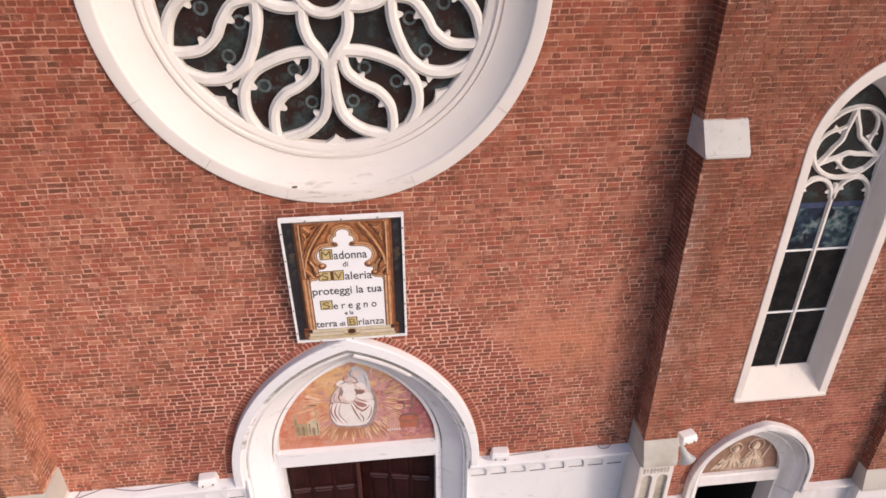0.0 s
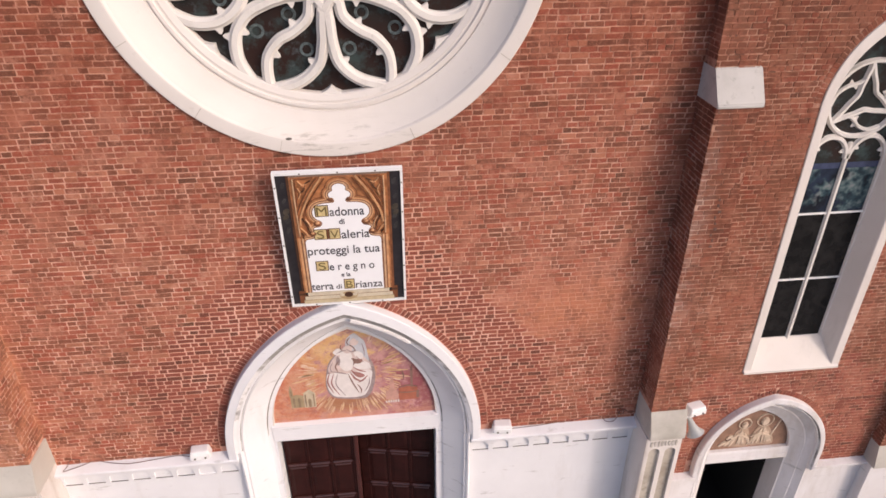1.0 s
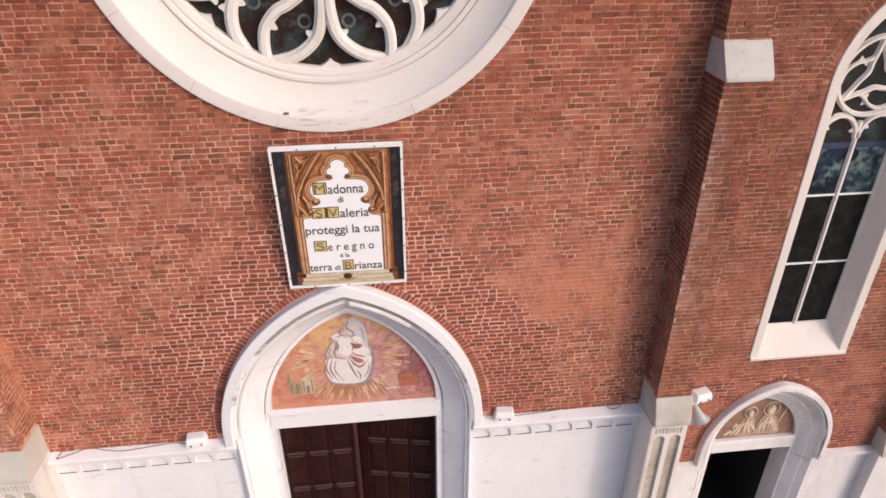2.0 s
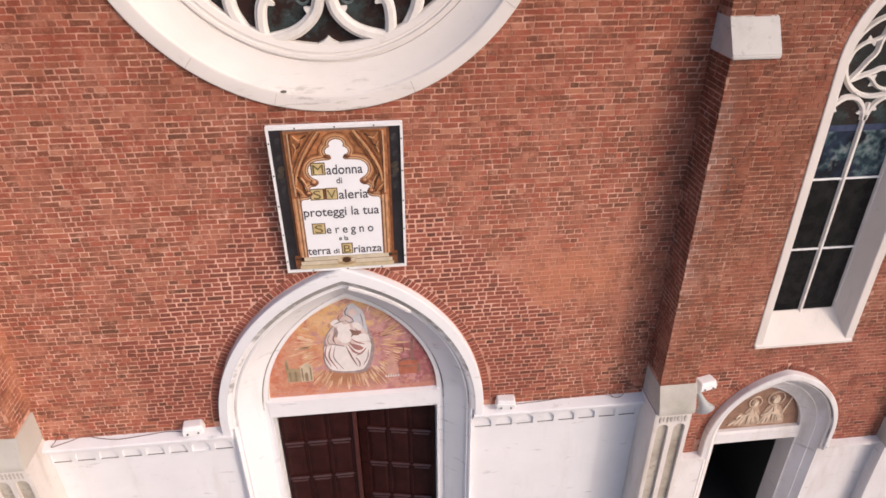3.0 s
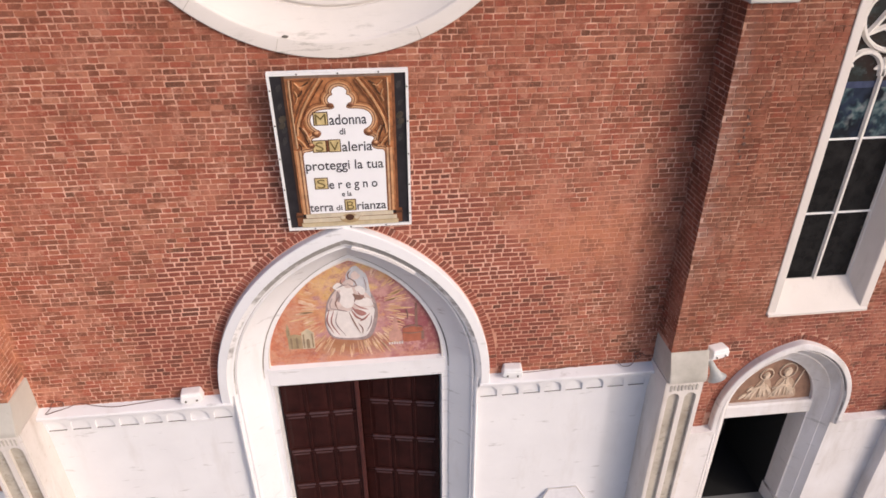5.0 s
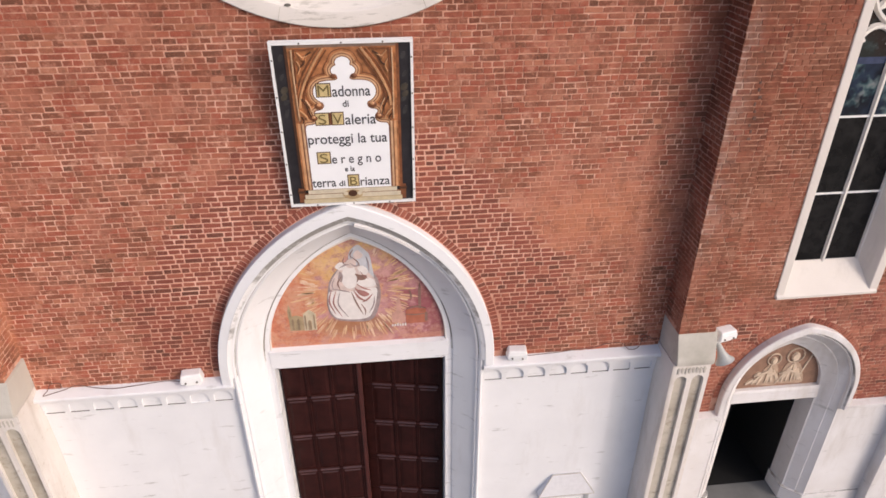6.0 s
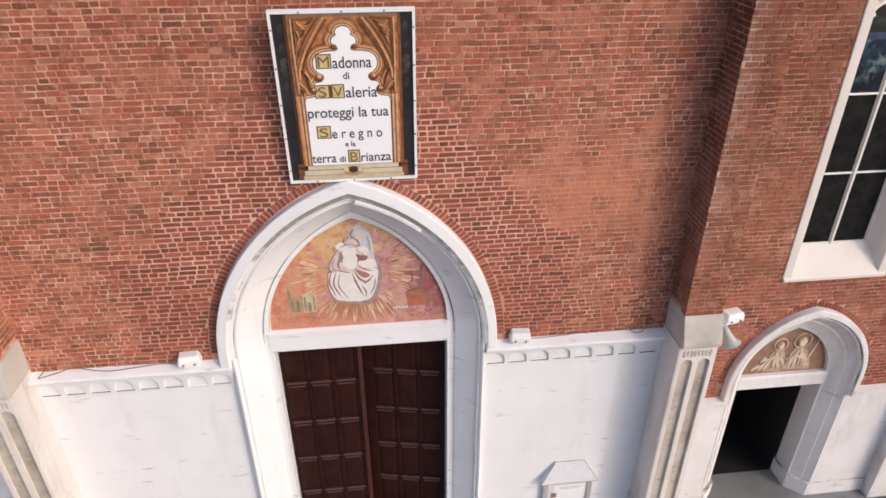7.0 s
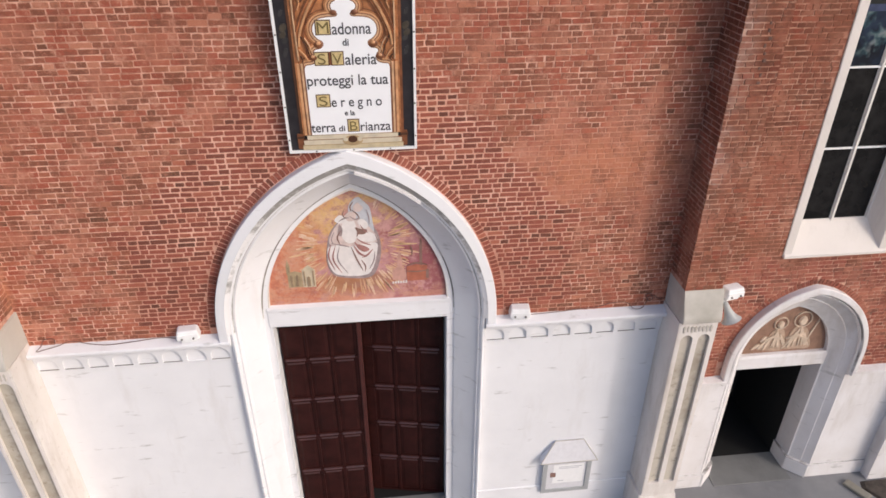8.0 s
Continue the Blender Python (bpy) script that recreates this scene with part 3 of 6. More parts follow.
def repointed(x, z):
    """The stepped fields of newer brick beside the portal."""
    reach = min(9.42 - z * 0.95, 3.35) + 0.10 * math.sin(z * 9.0)
    return 4.8 < z < 8.62 and abs(x) < reach


def pointing(x, z):
    """Joint width: broad where newly pointed, thin in the old brickwork."""
    return 0.0190 if repointed(x, z) else 0.0130


def main_keep(x, z):
    return math.hypot(x - RX, z - RZ) > RR - 0.06 and not in_arch(x, z, MX, MA + 0.02, MS, MP + 0.02)


def single_field(b):
    x, z = (b[0] + b[1]) / 2, (b[2] + b[3]) / 2
    return 1.1 < x < 2.9 and 8.0 < z < 10.1


def trimmed(bricks, cx, a, spring, apex):
    """Cuts the bricks to the line of an arch."""
    out = []
    for u0, u1, z0, z1 in bricks:
        z = (z0 + z1) / 2
        i0, i1 = in_arch(u0, z, cx, a, spring, apex), in_arch(u1, z, cx, a, spring, apex)
        if i0 and i1:
            continue
        if i0 != i1:
            lo, hi = u0, u1
            for _ in range(12):
                m = (lo + hi) / 2
                if in_arch(m, z, cx, a, spring, apex) == i0:
                    lo = m
                else:
                    hi = m
            u0, u1 = (hi, u1) if i0 else (u0, lo)
        if u1 - u0 > 0.035:
            out.append((u0, u1, z0, z1))
    return out


main_bricks = trimmed(brick_run(-5.2, 5.2, 4.60, 17.45, main_keep, 11, pointing), MX, MA + 0.148, MS, MP + 0.148)
old = [b for b in main_bricks if not repointed((b[0] + b[1]) / 2, b[2]) and not single_field(b)]
newer = [b for b in main_bricks if repointed((b[0] + b[1]) / 2, b[2]) and not single_field(b)]
FRONT = ((0, 0, 0), (1, 0, 0), (0, -1, 0))
brick_mesh("bricks", [(old, *FRONT)], wall_main, BRICK_W)
brick_mesh("bricks", [(newer, *FRONT)], wall_main, BRICK_N, 6, 0.006)

# side aisle's wall
bm = bmesh.new()
pierced(bm, [[(5.7, 2.6), (SX - SA + 0.1, 2.6)] + arch(SX, SA - 0.1, SS, SP - 0.1) + [(SX + SA - 0.1, 2.6), (11.6, 2.6), (11.6, TOP), (5.7, TOP)],
             [(BX - 0.85, 5.41)] + arch(BX, 0.85, 10.4, 11.6) + [(BX + 0.85, 5.41)]], BAY_Y + 0.004, 0.65)
wall_side = tagged(part("wall_side", bm, MORT_S), "weathered red brick wall of the side aisle", "wall", kind="structure")


def side_keep(x, z):
    return not in_arch(x, z, SX, SA + 0.01, SS, SP + 0.01) and (z < 5.36 or not in_arch(x, z, BX, 0.90, 10.4, 11.78))


def side_single(b):
    return 5.72 < b[0] < 7.0 and 5.4 < b[2] < 7.6


def side_new(b):
    return b[2] < 5.35 + 0.3 * math.sin(b[0] * 5) and abs((b[0] + b[1]) / 2 - SX) < 2.2


side_all = trimmed(brick_run(5.7, 11.6, 2.75, 17.45, side_keep, 3), SX, SA + 0.125, SS, SP + 0.125)
side_bricks = [b for b in side_all if b[2] < 10.40] + trimmed([b for b in side_all if b[2] >= 10.40], BX, 1.055, 10.4, 11.96)
SIDE = ((0, BAY_Y, 0), (1, 0, 0), (0, -1, 0))
brick_mesh("bricks", [([b for b in side_bricks if not side_new(b) and not side_single(b)] + [b for b in side_bricks if side_single(b)][290:], *SIDE)], wall_side, BRICK_S, 9)
brick_mesh("bricks", [([b for b in side_bricks if side_new(b) and not side_single(b)], *SIDE)], wall_side, BRICK_N, 8)


# ---------------------------------------------------------------- piers
def trefoil_strip(bm, x0, x1, y, z):
    """A row of small worn carved leaves."""
    n = 8
    for i in range(n):
        x = x0 + (i + 0.5) * (x1 - x0) / n
        h, w = random.uniform(0.05, 0.085), random.uniform(0.014, 0.024)
        loop = [(x - w * 0.7, z - h), (x, z - h - 0.012), (x + w * 0.7, z - h), (x + w * 0.6, z - h * 0.4), (x + w * 1.1, z), (x + w * 0.7, z + 0.03), (x, z + 0.042), (x - w * 0.7, z + 0.03), (x - w * 1.1, z), (x - w * 0.6, z - h * 0.4)]
        prism(bm, loop, y - random.uniform(0.008, 0.016), y + 0.02)


def lancet_loop(x0, x1, z0, z1):
    c, a = (x0 + x1) / 2, (x1 - x0) / 2
    return [(c - a, z0)] + arch(c, a, z1 - a * 1.1, z1, 6) + [(c + a, z0)]


PIER_FRONTS = []          # the bricks of each pier's front, set one by one at the end


def pier(x0, x1, seed):
    p = thing("pier", "red brick buttress pier with stone weatherings and a pilaster base", "pier", (x0, 0, GROUND), kind="structure")
    bm = bmesh.new()
    box(bm, x0, x1, -0.552, 0.5, 4.8, 10.76)
    box(bm, x0, x1, -0.332, 0.5, 10.76, TOP)
    under(part("core", bm, MORT_S), p)
    every = lambda u, z: True
    low = brick_run(x0, x1, 5.2, 10.74, every, seed)
    high = brick_run(x0, x1, 11.19, 17.45, every, seed + 1)
    sides_low = brick_run(0.0, 0.56, 5.41, 10.66, every, seed + 2)
    sides_high = brick_run(0.0, 0.34, 11.29, 17.45, every, seed + 3)
    PIER_FRONTS.append((p, low[-290:]))
    runs = [(low[:-290], (0, -0.556, 0), (1, 0, 0), (0, -1, 0)), (high, (0, -0.336, 0), (1, 0, 0), (0, -1, 0)),
            (sides_low, (x0 - 0.003, 0, 0), (0, -1, 0), (-1, 0, 0)), (sides_high, (x0 - 0.003, 0, 0), (0, -1, 0), (-1, 0, 0)),
            (sides_low, (x1 + 0.003, 0, 0), (0, -1, 0), (1, 0, 0)), (sides_high, (x1 + 0.003, 0, 0), (0, -1, 0), (1, 0, 0))]
    b = brick_mesh("bricks", runs, None, BRICK_S, seed)
    under(b, p)
    bm = bmesh.new()
    section_x(bm, [(0.05, 4.76), (-0.695, 4.76), (-0.705, 4.78), (-0.705, 4.86), (-0.57, 5.30), (-0.555, 5.33), (0.05, 5.33)], x0 - 0.004, x1 + 0.03)
    bmesh.ops.bevel(bm, geom=bm.edges[:], offset=0.012, segments=2, affect='EDGES')
    under(part("weathering", bm, STONE, None, "grey-green sloping stone block"), p)
    bm = bmesh.new()
    section_x(bm, [(0.05, 10.72), (-0.60, 10.72), (-0.60, 10.77), (-0.585, 10.79), (-0.36, 11.17), (-0.345, 11.20), (0.05, 11.20)], x0 - 0.004, x1 + 0.03)
    bmesh.ops.bevel(bm, geom=bm.edges[:], offset=0.012, segments=2, affect='EDGES')
    under(part("weathering", bm, CAP, None, "pale sloping stone block"), p)
    if x0 > 0:
        # raised dark boxes stand in for the shade inside open joints
        for k in range(9):
            g = 5.425 + 0.022 * math.sin(k * 2.3)
            bm = bmesh.new()
            box(bm, g, g + (0.034 if k % 3 else 0.05), -0.5635, -0.54, 8.585 + 0.0955 * k, 8.625 + 0.0955 * k + 0.012 * (k % 2), 0.006)
            under(part("gap_shade", bm, CABLE, None, "small raised dark box for the shade in a joint gap"), p)
    # pilaster at the foot, with two blind lancets
    xa, xb = x0 + 0.005, x1 + 0.005
    bm = bmesh.new()
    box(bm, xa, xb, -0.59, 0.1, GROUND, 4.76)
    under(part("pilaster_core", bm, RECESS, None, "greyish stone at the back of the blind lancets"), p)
    bm = bmesh.new()
    c = (xa + xb) / 2
    pierced(bm, [[(xa, 0.62), (xb, 0.62), (xb, 4.76), (xa, 4.76)], lancet_loop(c - 0.25, c - 0.045, 1.0, 4.50), lancet_loop(c + 0.045, c + 0.25, 1.0, 4.50)], -0.64, -0.588)
    under(part("pilaster_face", bm, PILASTER), p)
    for s in (xa - 0.02, xb):
        bm = bmesh.new()
        box(bm, s, s + 0.02, -0.635, 0.1, 0.6, 4.755)
        under(part("pilaster_side", bm, PILASTER), p)
    bm = bmesh.new()
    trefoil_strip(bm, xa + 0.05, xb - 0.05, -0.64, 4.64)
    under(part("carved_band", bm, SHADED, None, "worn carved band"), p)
    bm = bmesh.new()
    section_x(bm, [(0.1, GROUND), (-0.72, GROUND), (-0.72, 0.46), (-0.65, 0.66), (0.1, 0.66)], xa - 0.07, xb + 0.05)
    bmesh.ops.bevel(bm, geom=bm.edges[:], offset=0.015, segments=2, affect='EDGES')
    under(part("plinth", bm, PILASTER), p)
    return p


pier(PX0, PX1, 21)
pier(-PX1, -PX0 - 0.035, 41)

# corner buttress at the end of the aisle front
corner = thing("pier", "shallow brick corner buttress with a white base", "pier", (10.4, 0, GROUND), kind="structure")
bm = bmesh.new()
box(bm, 10.40, 11.6, -0.056, 0.6, 3.1, TOP)
under(part("core", bm, MORT_S), corner)
every = lambda u, z: True
under(brick_mesh("bricks", [(brick_run(10.4, 11.6, 3.3, 17.45, every, 61), (0, -0.06, 0), (1, 0, 0), (0, -1, 0)),
                            (brick_run(-0.18, 0.06, 3.3, 17.45, every, 62), (10.397, 0, 0), (0, -1, 0), (-1, 0, 0))], None, BRICK_S, 60), corner)
bm = bmesh.new()
section_x(bm, [(0.3, 2.78), (-0.16, 2.78), (-0.16, 2.86), (-0.07, 3.32), (0.3, 3.32)], 10.38, 11.6)
under(part("weathering", bm, STONE), corner)
bm = bmesh.new()
section_x(bm, [(0.3, GROUND), (-0.10, GROUND), (-0.10, 2.78), (0.3, 2.78)], 10.38, 11.6)
under(part("base", bm, WHITE_S), corner)


# ---------------------------------------------------------------- white base walls
def niche(x, z0, w, h):
    r = min(w / 2, h)
    pts = [(x + w / 2 - w / 2 * math.cos(math.pi * i / 10), z0 + (h - r) + r * math.sin(math.pi * i / 10)) for i in range(11)]
    return [(x, z0)] + pts[1:-1] + [(x + w, z0)] if h == r else [(x, z0)] + pts + [(x + w, z0)]


def base_wall(x0, x1, first, pitch, count, washed=()):
    b = thing("base_wall", "white plastered base wall with an arcaded frieze and sloping cornice", "wall", (x0, 0, GROUND), kind="structure")
    bm = bmesh.new()
    box(bm, x0, x1, -0.02, 0.3, GROUND, 4.54)
    under(part("face", bm, WHITE), b)
    bm = bmesh.new()
    section_x(bm, [(0.3, 4.50), (-0.10, 4.50), (-0.155, 4.535), (-0.178, 4.555), (-0.188, 4.60), (-0.178, 4.625), (0.008, 4.685), (0.3, 4.685)], x0, x1)
    under(part("cornice", bm, WHITE), b)
    bm = bmesh.new()
    holes = [niche(first + i * pitch, 4.205, pitch - 0.085, 0.25) for i in range(count)]
    pierced(bm, [[(x0, 4.16), (x1, 4.16), (x1, 4.50), (x0, 4.50)]] + holes, -0.039, -0.018)
    bm.verts.ensure_lookup_table()
    for v in bm.verts:
        if v.co.y < -0.025:
            v.co.y -= (v.co.z - 4.16) * 0.12
    under(part("frieze", bm, WHITE), b)
    for i in range(count):
        if i in washed:          # a sill lost under later limewash
            continue
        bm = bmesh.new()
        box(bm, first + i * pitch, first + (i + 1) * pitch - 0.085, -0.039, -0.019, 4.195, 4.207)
        under(part("niche_sill", bm, GREY_BROWN, None, "thin dark sill strip"), b)
    bm = bmesh.new()
    box(bm, x0, x1, -0.045, 0.0, GROUND, 0.47, 0.01)
    under(part("plinth", bm, WHITE), b)
    return b


base_wall(-5.09, MX - 2.035, -5.065, 0.377, 8, (6,))
base_wall(MX + 2.035, 5.09, 2.055, 0.378, 8)

for x0, x1 in ((5.84, SX - 1.19), (SX + 1.19, 10.40)):
    b = thing("base_wall", "white plastered base wall of the aisle with a plain ledge", "wall", (x0, 0, GROUND), kind="structure")
    bm = bmesh.new()
    box(bm, x0, x1, 0.14, 0.5, GROUND, 2.74)
    under(part("face", bm, WHITE_S), b)
    bm = bmesh.new()
    section_x(bm, [(0.3, 2.68), (0.07, 2.68), (0.03, 2.71), (0.03, 2.77), (0.19, 2.81), (0.3, 2.81)], x0 if x0 < 7 else SX + 1.29, x1 if x0 > 7 else SX - 1.29)
    under(part("ledge", bm, WHITE_S), b)
    bm = bmesh.new()
    box(bm, x0, x1, 0.108, 0.2, GROUND, 0.16, 0.008)
    under(part("plinth", bm, WHITE_S), b)
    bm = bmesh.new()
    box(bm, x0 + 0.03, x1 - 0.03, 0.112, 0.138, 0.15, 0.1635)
    under(part("plinth_joint", bm, GROOVE, None, "patchy dark strip on the plinth ledge"), b)

# ---------------------------------------------------------------- main portal
portal = thing("portal", "white stone pointed portal with a moulded surround and painted tympanum", "portal", (MX, 0, GROUND), kind="structure")
bm = bmesh.new()
arch_loft(bm, MX, [(MA, 0.2, MS, MP), (MA, -0.15, MS, MP), (2.19, -0.165, MS, MP - 0.012), (2.06, -0.175, MS, 7.545), (2.03, -0.15, MS, 7.505), (2.03, 0.2, MS, 7.505)], 4.61, 24)
under(part("hood", bm, WHITE, None, "broad flat outer band of the arch", True), portal)
bm = bmesh.new()
arch_loft(bm, MX, [(2.04, 0.2, MS, 7.52), (2.02, -0.12, MS, 7.50), (1.99, -0.135, MS, 7.46), (1.96, -0.115, MS, 7.42), (1.95, -0.075, MS, 7.41), (1.92, -0.085, MS, 7.37), (1.90, -0.06, MS, 7.345), (1.885, -0.03, MS, 7.33),
                   (1.56, 0.20, MS, 7.09), (1.55, 0.23, MS, 7.08), (1.46, 0.25, MS, 6.99), (1.46, 0.75, MS, 6.99)], GROUND, 24)
under(part("splay", bm, WHITE, None, "splayed inner moulding of the portal", True), portal)
bm = bmesh.new()
arch_loft(bm, MX, [(2.060, -0.1785, MS, 7.545), (2.028, -0.155, MS, 7.503), (1.992, -0.141, MS, 7.462)], 4.75, 24)
under(part("grime_band", bm, SOOTED, None, "band of dark grime under the outer moulding", True), portal)
roll = [p for p in arch(MX, 1.955, MS, 7.415, 40) if p[0] > MX + 0.02 and p[1] > 6.86]
bm = bmesh.new()
bar(bm, roll, 0.085, -0.158, -0.05)
under(part("roll_moulding", bm, WHITE_S, None, "broken-off plaster roll under the arch", True), portal)
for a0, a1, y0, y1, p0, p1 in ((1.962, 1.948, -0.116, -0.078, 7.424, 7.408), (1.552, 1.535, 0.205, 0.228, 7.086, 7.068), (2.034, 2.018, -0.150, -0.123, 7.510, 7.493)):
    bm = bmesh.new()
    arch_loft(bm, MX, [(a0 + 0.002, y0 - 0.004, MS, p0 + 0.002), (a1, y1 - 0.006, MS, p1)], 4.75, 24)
    under(part("groove", bm, GROOVE, None, "patchy dark strip in a groove"), portal)
bm = bmesh.new()
arch_loft(bm, MX, [(1.475, 0.32, 4.95, 7.00), (1.475, 0.255, 4.95, 7.00), (1.435, 0.245, 4.95, 6.95), (1.425, 0.32, 4.95, 6.94)], 4.92, 24)
under(part("bead", bm, CREAM, None, "thin bead round the painting"), portal)
bm = bmesh.new()
section_x(bm, [(0.65, 4.55), (0.245, 4.55), (0.23, 4.57), (0.23, 4.86), (0.21, 4.88), (0.21, 4.925), (0.30, 4.95), (0.65, 4.95)], MX - 1.475, MX + 1.475)
under(part("lintel", bm, WHITE), portal)
for s in (-1, 1):
    bm = bmesh.new()
    x = MX + s * 1.475
    box(bm, min(x, x - s * 0.04), max(x, x - s * 0.04), 0.24, 0.75, GROUND, 4.56)
    under(part("door_jamb", bm, WHITE), portal)
bm = bmesh.new()
prism(bm, [(MX - 1.5, 4.94)] + arch(MX, 1.5, 4.96, 7.05, 20) + [(MX + 1.5, 4.94)], 0.305, 0.5)
under(part("tympanum", bm, FRESCO, None, "faded orange and ochre painting in the tympanum"), portal)


def oval(cx, cz, a, b, n=28, lean=0.0):
    return [(cx + a * math.cos(2 * math.pi * i / n) + lean * math.sin(2 * math.pi * i / n), cz + b * math.sin(2 * math.pi * i / n)) for i in range(n)]


def smooth(points, per=7):
    """A Catmull-Rom line through points."""
    p = [Vector(q) for q in points]
    p = [p[0] * 2 - p[1]] + p + [p[-1] * 2 - p[-2]]
    out = []
    for i in range(1, len(p) - 2):
        for k in range(per):
            t = k / per
            a, b, c, d = p[i - 1], p[i], p[i + 1], p[i + 2]
            out.append(0.5 * ((2 * b) + (c - a) * t + (2 * a - 5 * b + 4 * c - d) * t * t + (3 * b - a - 3 * c + d) * t ** 3))
    out.append(p[-2])
    return out


# painted rays, a pale draped shape and small buildings, laid on as thin coloured plaster
rng = random.Random(7)
bm = bmesh.new()
for i in range(190):
    a = 2 * math.pi * (i + rng.uniform(-0.4, 0.4)) / 190
    inner = 0.50 + 0.16 * abs(math.sin(a)) + rng.uniform(0.0, 0.22)
    r0, r1 = inner, inner + rng.uniform(0.10, 0.34)
    w = rng.uniform(0.007, 0.022)
    cx, cz = MX - 0.02, 6.02
    d, e = (math.cos(a), math.sin(a)), (-math.sin(a), math.cos(a))
    pts = [(cx + d[0] * r0 - e[0] * w * 0.4, cz + d[1] * r0 - e[1] * w * 0.4), (cx + d[0] * (r0 + r1) / 2 - e[0] * w, cz + d[1] * (r0 + r1) / 2 - e[1] * w), (cx + d[0] * r1 - e[0] * w * 0.5, cz + d[1] * r1 - e[1] * w * 0.5),
           (cx + d[0] * r1 + e[0] * w * 0.5, cz + d[1] * r1 + e[1] * w * 0.5), (cx + d[0] * (r0 + r1) / 2 + e[0] * w, cz + d[1] * (r0 + r1) / 2 + e[1] * w), (cx + d[0] * r0 + e[0] * w * 0.4, cz + d[1] * r0 + e[1] * w * 0.4)]
    if all(in_arch(x, z, MX, 1.42, 4.95, 6.92) and z > 5.0 for x, z in pts):
        prism(bm, pts, 0.3015, 0.3075)
rays = part("rays", bm, RAYS, None, "yellow and cream painted rays")
under(rays, portal)


def painted(name, pts, material, y, label=""):
    bm = bmesh.new()
    prism(bm, pts, y + 0.12, 0.308)
    return under(part(name, bm, material, None, label), portal)


def blob(pts):
    """A closed soft outline through points."""
    q = smooth(list(pts[-2:]) + list(pts) + list(pts[:2]), 5)
    return [(MX + v[0], v[1]) for v in q[10:-10]]


def stroke(name, pts, w, material, y):
    line = smooth(pts, 6)
    n = len(line)
    up, dn = [], []
    for i, p in enumerate(line):
        t = (line[min(i + 1, n - 1)] - line[max(i - 1, 0)]).normalized()
        h = w * (0.15 + 0.85 * math.sin(math.pi * (i + 0.5) / n))
        up.append((MX + p[0] - t[1] * h / 2, p[1] + t[0] * h / 2))
        dn.append((MX + p[0] + t[1] * h / 2, p[1] - t[0] * h / 2))
    return painted(name, up + dn[::-1], material, y)


painted("mantle", blob([(-0.08, 6.48), (-0.20, 6.44), (-0.37, 6.22), (-0.43, 5.98), (-0.455, 5.70), (-0.38, 5.48), (-0.20, 5.40), (0.16, 5.375), (0.31, 5.50), (0.40, 5.84), (0.375, 6.14), (0.26, 6.36), (0.05, 6.46)]), P_GREY, 0.1795, "grey shaded outline of the pale draped form")
painted("veil", blob([(0.11, 6.81), (-0.02, 6.73), (-0.065, 6.58), (0.0, 6.44), (0.16, 6.30), (0.30, 6.20), (0.29, 6.42), (0.245, 6.66)]), P_BLUE, 0.1785, "pale blue plain rounded form")
painted("drapery", blob([(-0.04, 6.46), (-0.19, 6.42), (-0.34, 6.22), (-0.38, 6.02), (-0.16, 5.97), (0.14, 6.00), (0.35, 6.03), (0.33, 6.16), (0.22, 6.32), (0.08, 6.44)]), P_ROSE, 0.177, "pale rose plain draped form")
painted("drapery", blob([(-0.41, 5.98), (-0.435, 5.72), (-0.36, 5.51), (-0.20, 5.44), (0.12, 5.43), (0.25, 5.54), (0.34, 5.86), (0.31, 6.02), (-0.06, 5.97), (-0.24, 6.01)]), P_PALE, 0.1755, "pale plain draped form")
painted("drapery", blob([(-0.08, 6.50), (-0.17, 6.36), (-0.19, 6.16), (-0.10, 6.03), (0.02, 6.08), (0.04, 6.30), (-0.01, 6.48)]), P_PALE, 0.174, "pale plain draped form")
painted("drapery", blob([(0.04, 6.16), (0.10, 6.06), (0.30, 6.04), (0.33, 6.14), (0.20, 6.22)]), P_PALE, 0.1735, "pale plain draped form")
painted("drapery", blob([(-0.20, 6.52), (-0.28, 6.44), (-0.20, 6.38), (-0.08, 6.42), (-0.10, 6.50)]), P_PALE, 0.1730, "pale plain draped form")
painted("drapery", blob([(-0.06, 6.57), (-0.12, 6.50), (-0.08, 6.42), (0.01, 6.42), (0.05, 6.50), (0.01, 6.57)]), P_ROSE, 0.1722, "pale rose plain rounded form")
painted("drapery", blob([(0.09, 6.72), (0.02, 6.66), (0.03, 6.58), (0.11, 6.57), (0.16, 6.64)]), P_ROSE, 0.1722, "pale rose plain rounded form")
painted("drapery", blob([(0.06, 6.40), (0.14, 6.44), (0.22, 6.36), (0.20, 6.28), (0.10, 6.30)]), P_PALE, 0.1730, "pale plain draped form")
painted("shade", blob([(0.02, 6.30), (0.10, 6.27), (0.20, 6.25), (0.16, 6.18), (0.06, 6.19)]), P_DARK, 0.1724)
painted("shade", blob([(-0.22, 6.36), (-0.17, 6.28), (-0.20, 6.16), (-0.25, 6.22)]), P_GREY, 0.1724)
painted("shade", blob([(0.02, 6.00), (0.14, 5.97), (0.22, 5.90), (0.14, 5.86), (0.05, 5.92)]), P_FOLD, 0.1724)
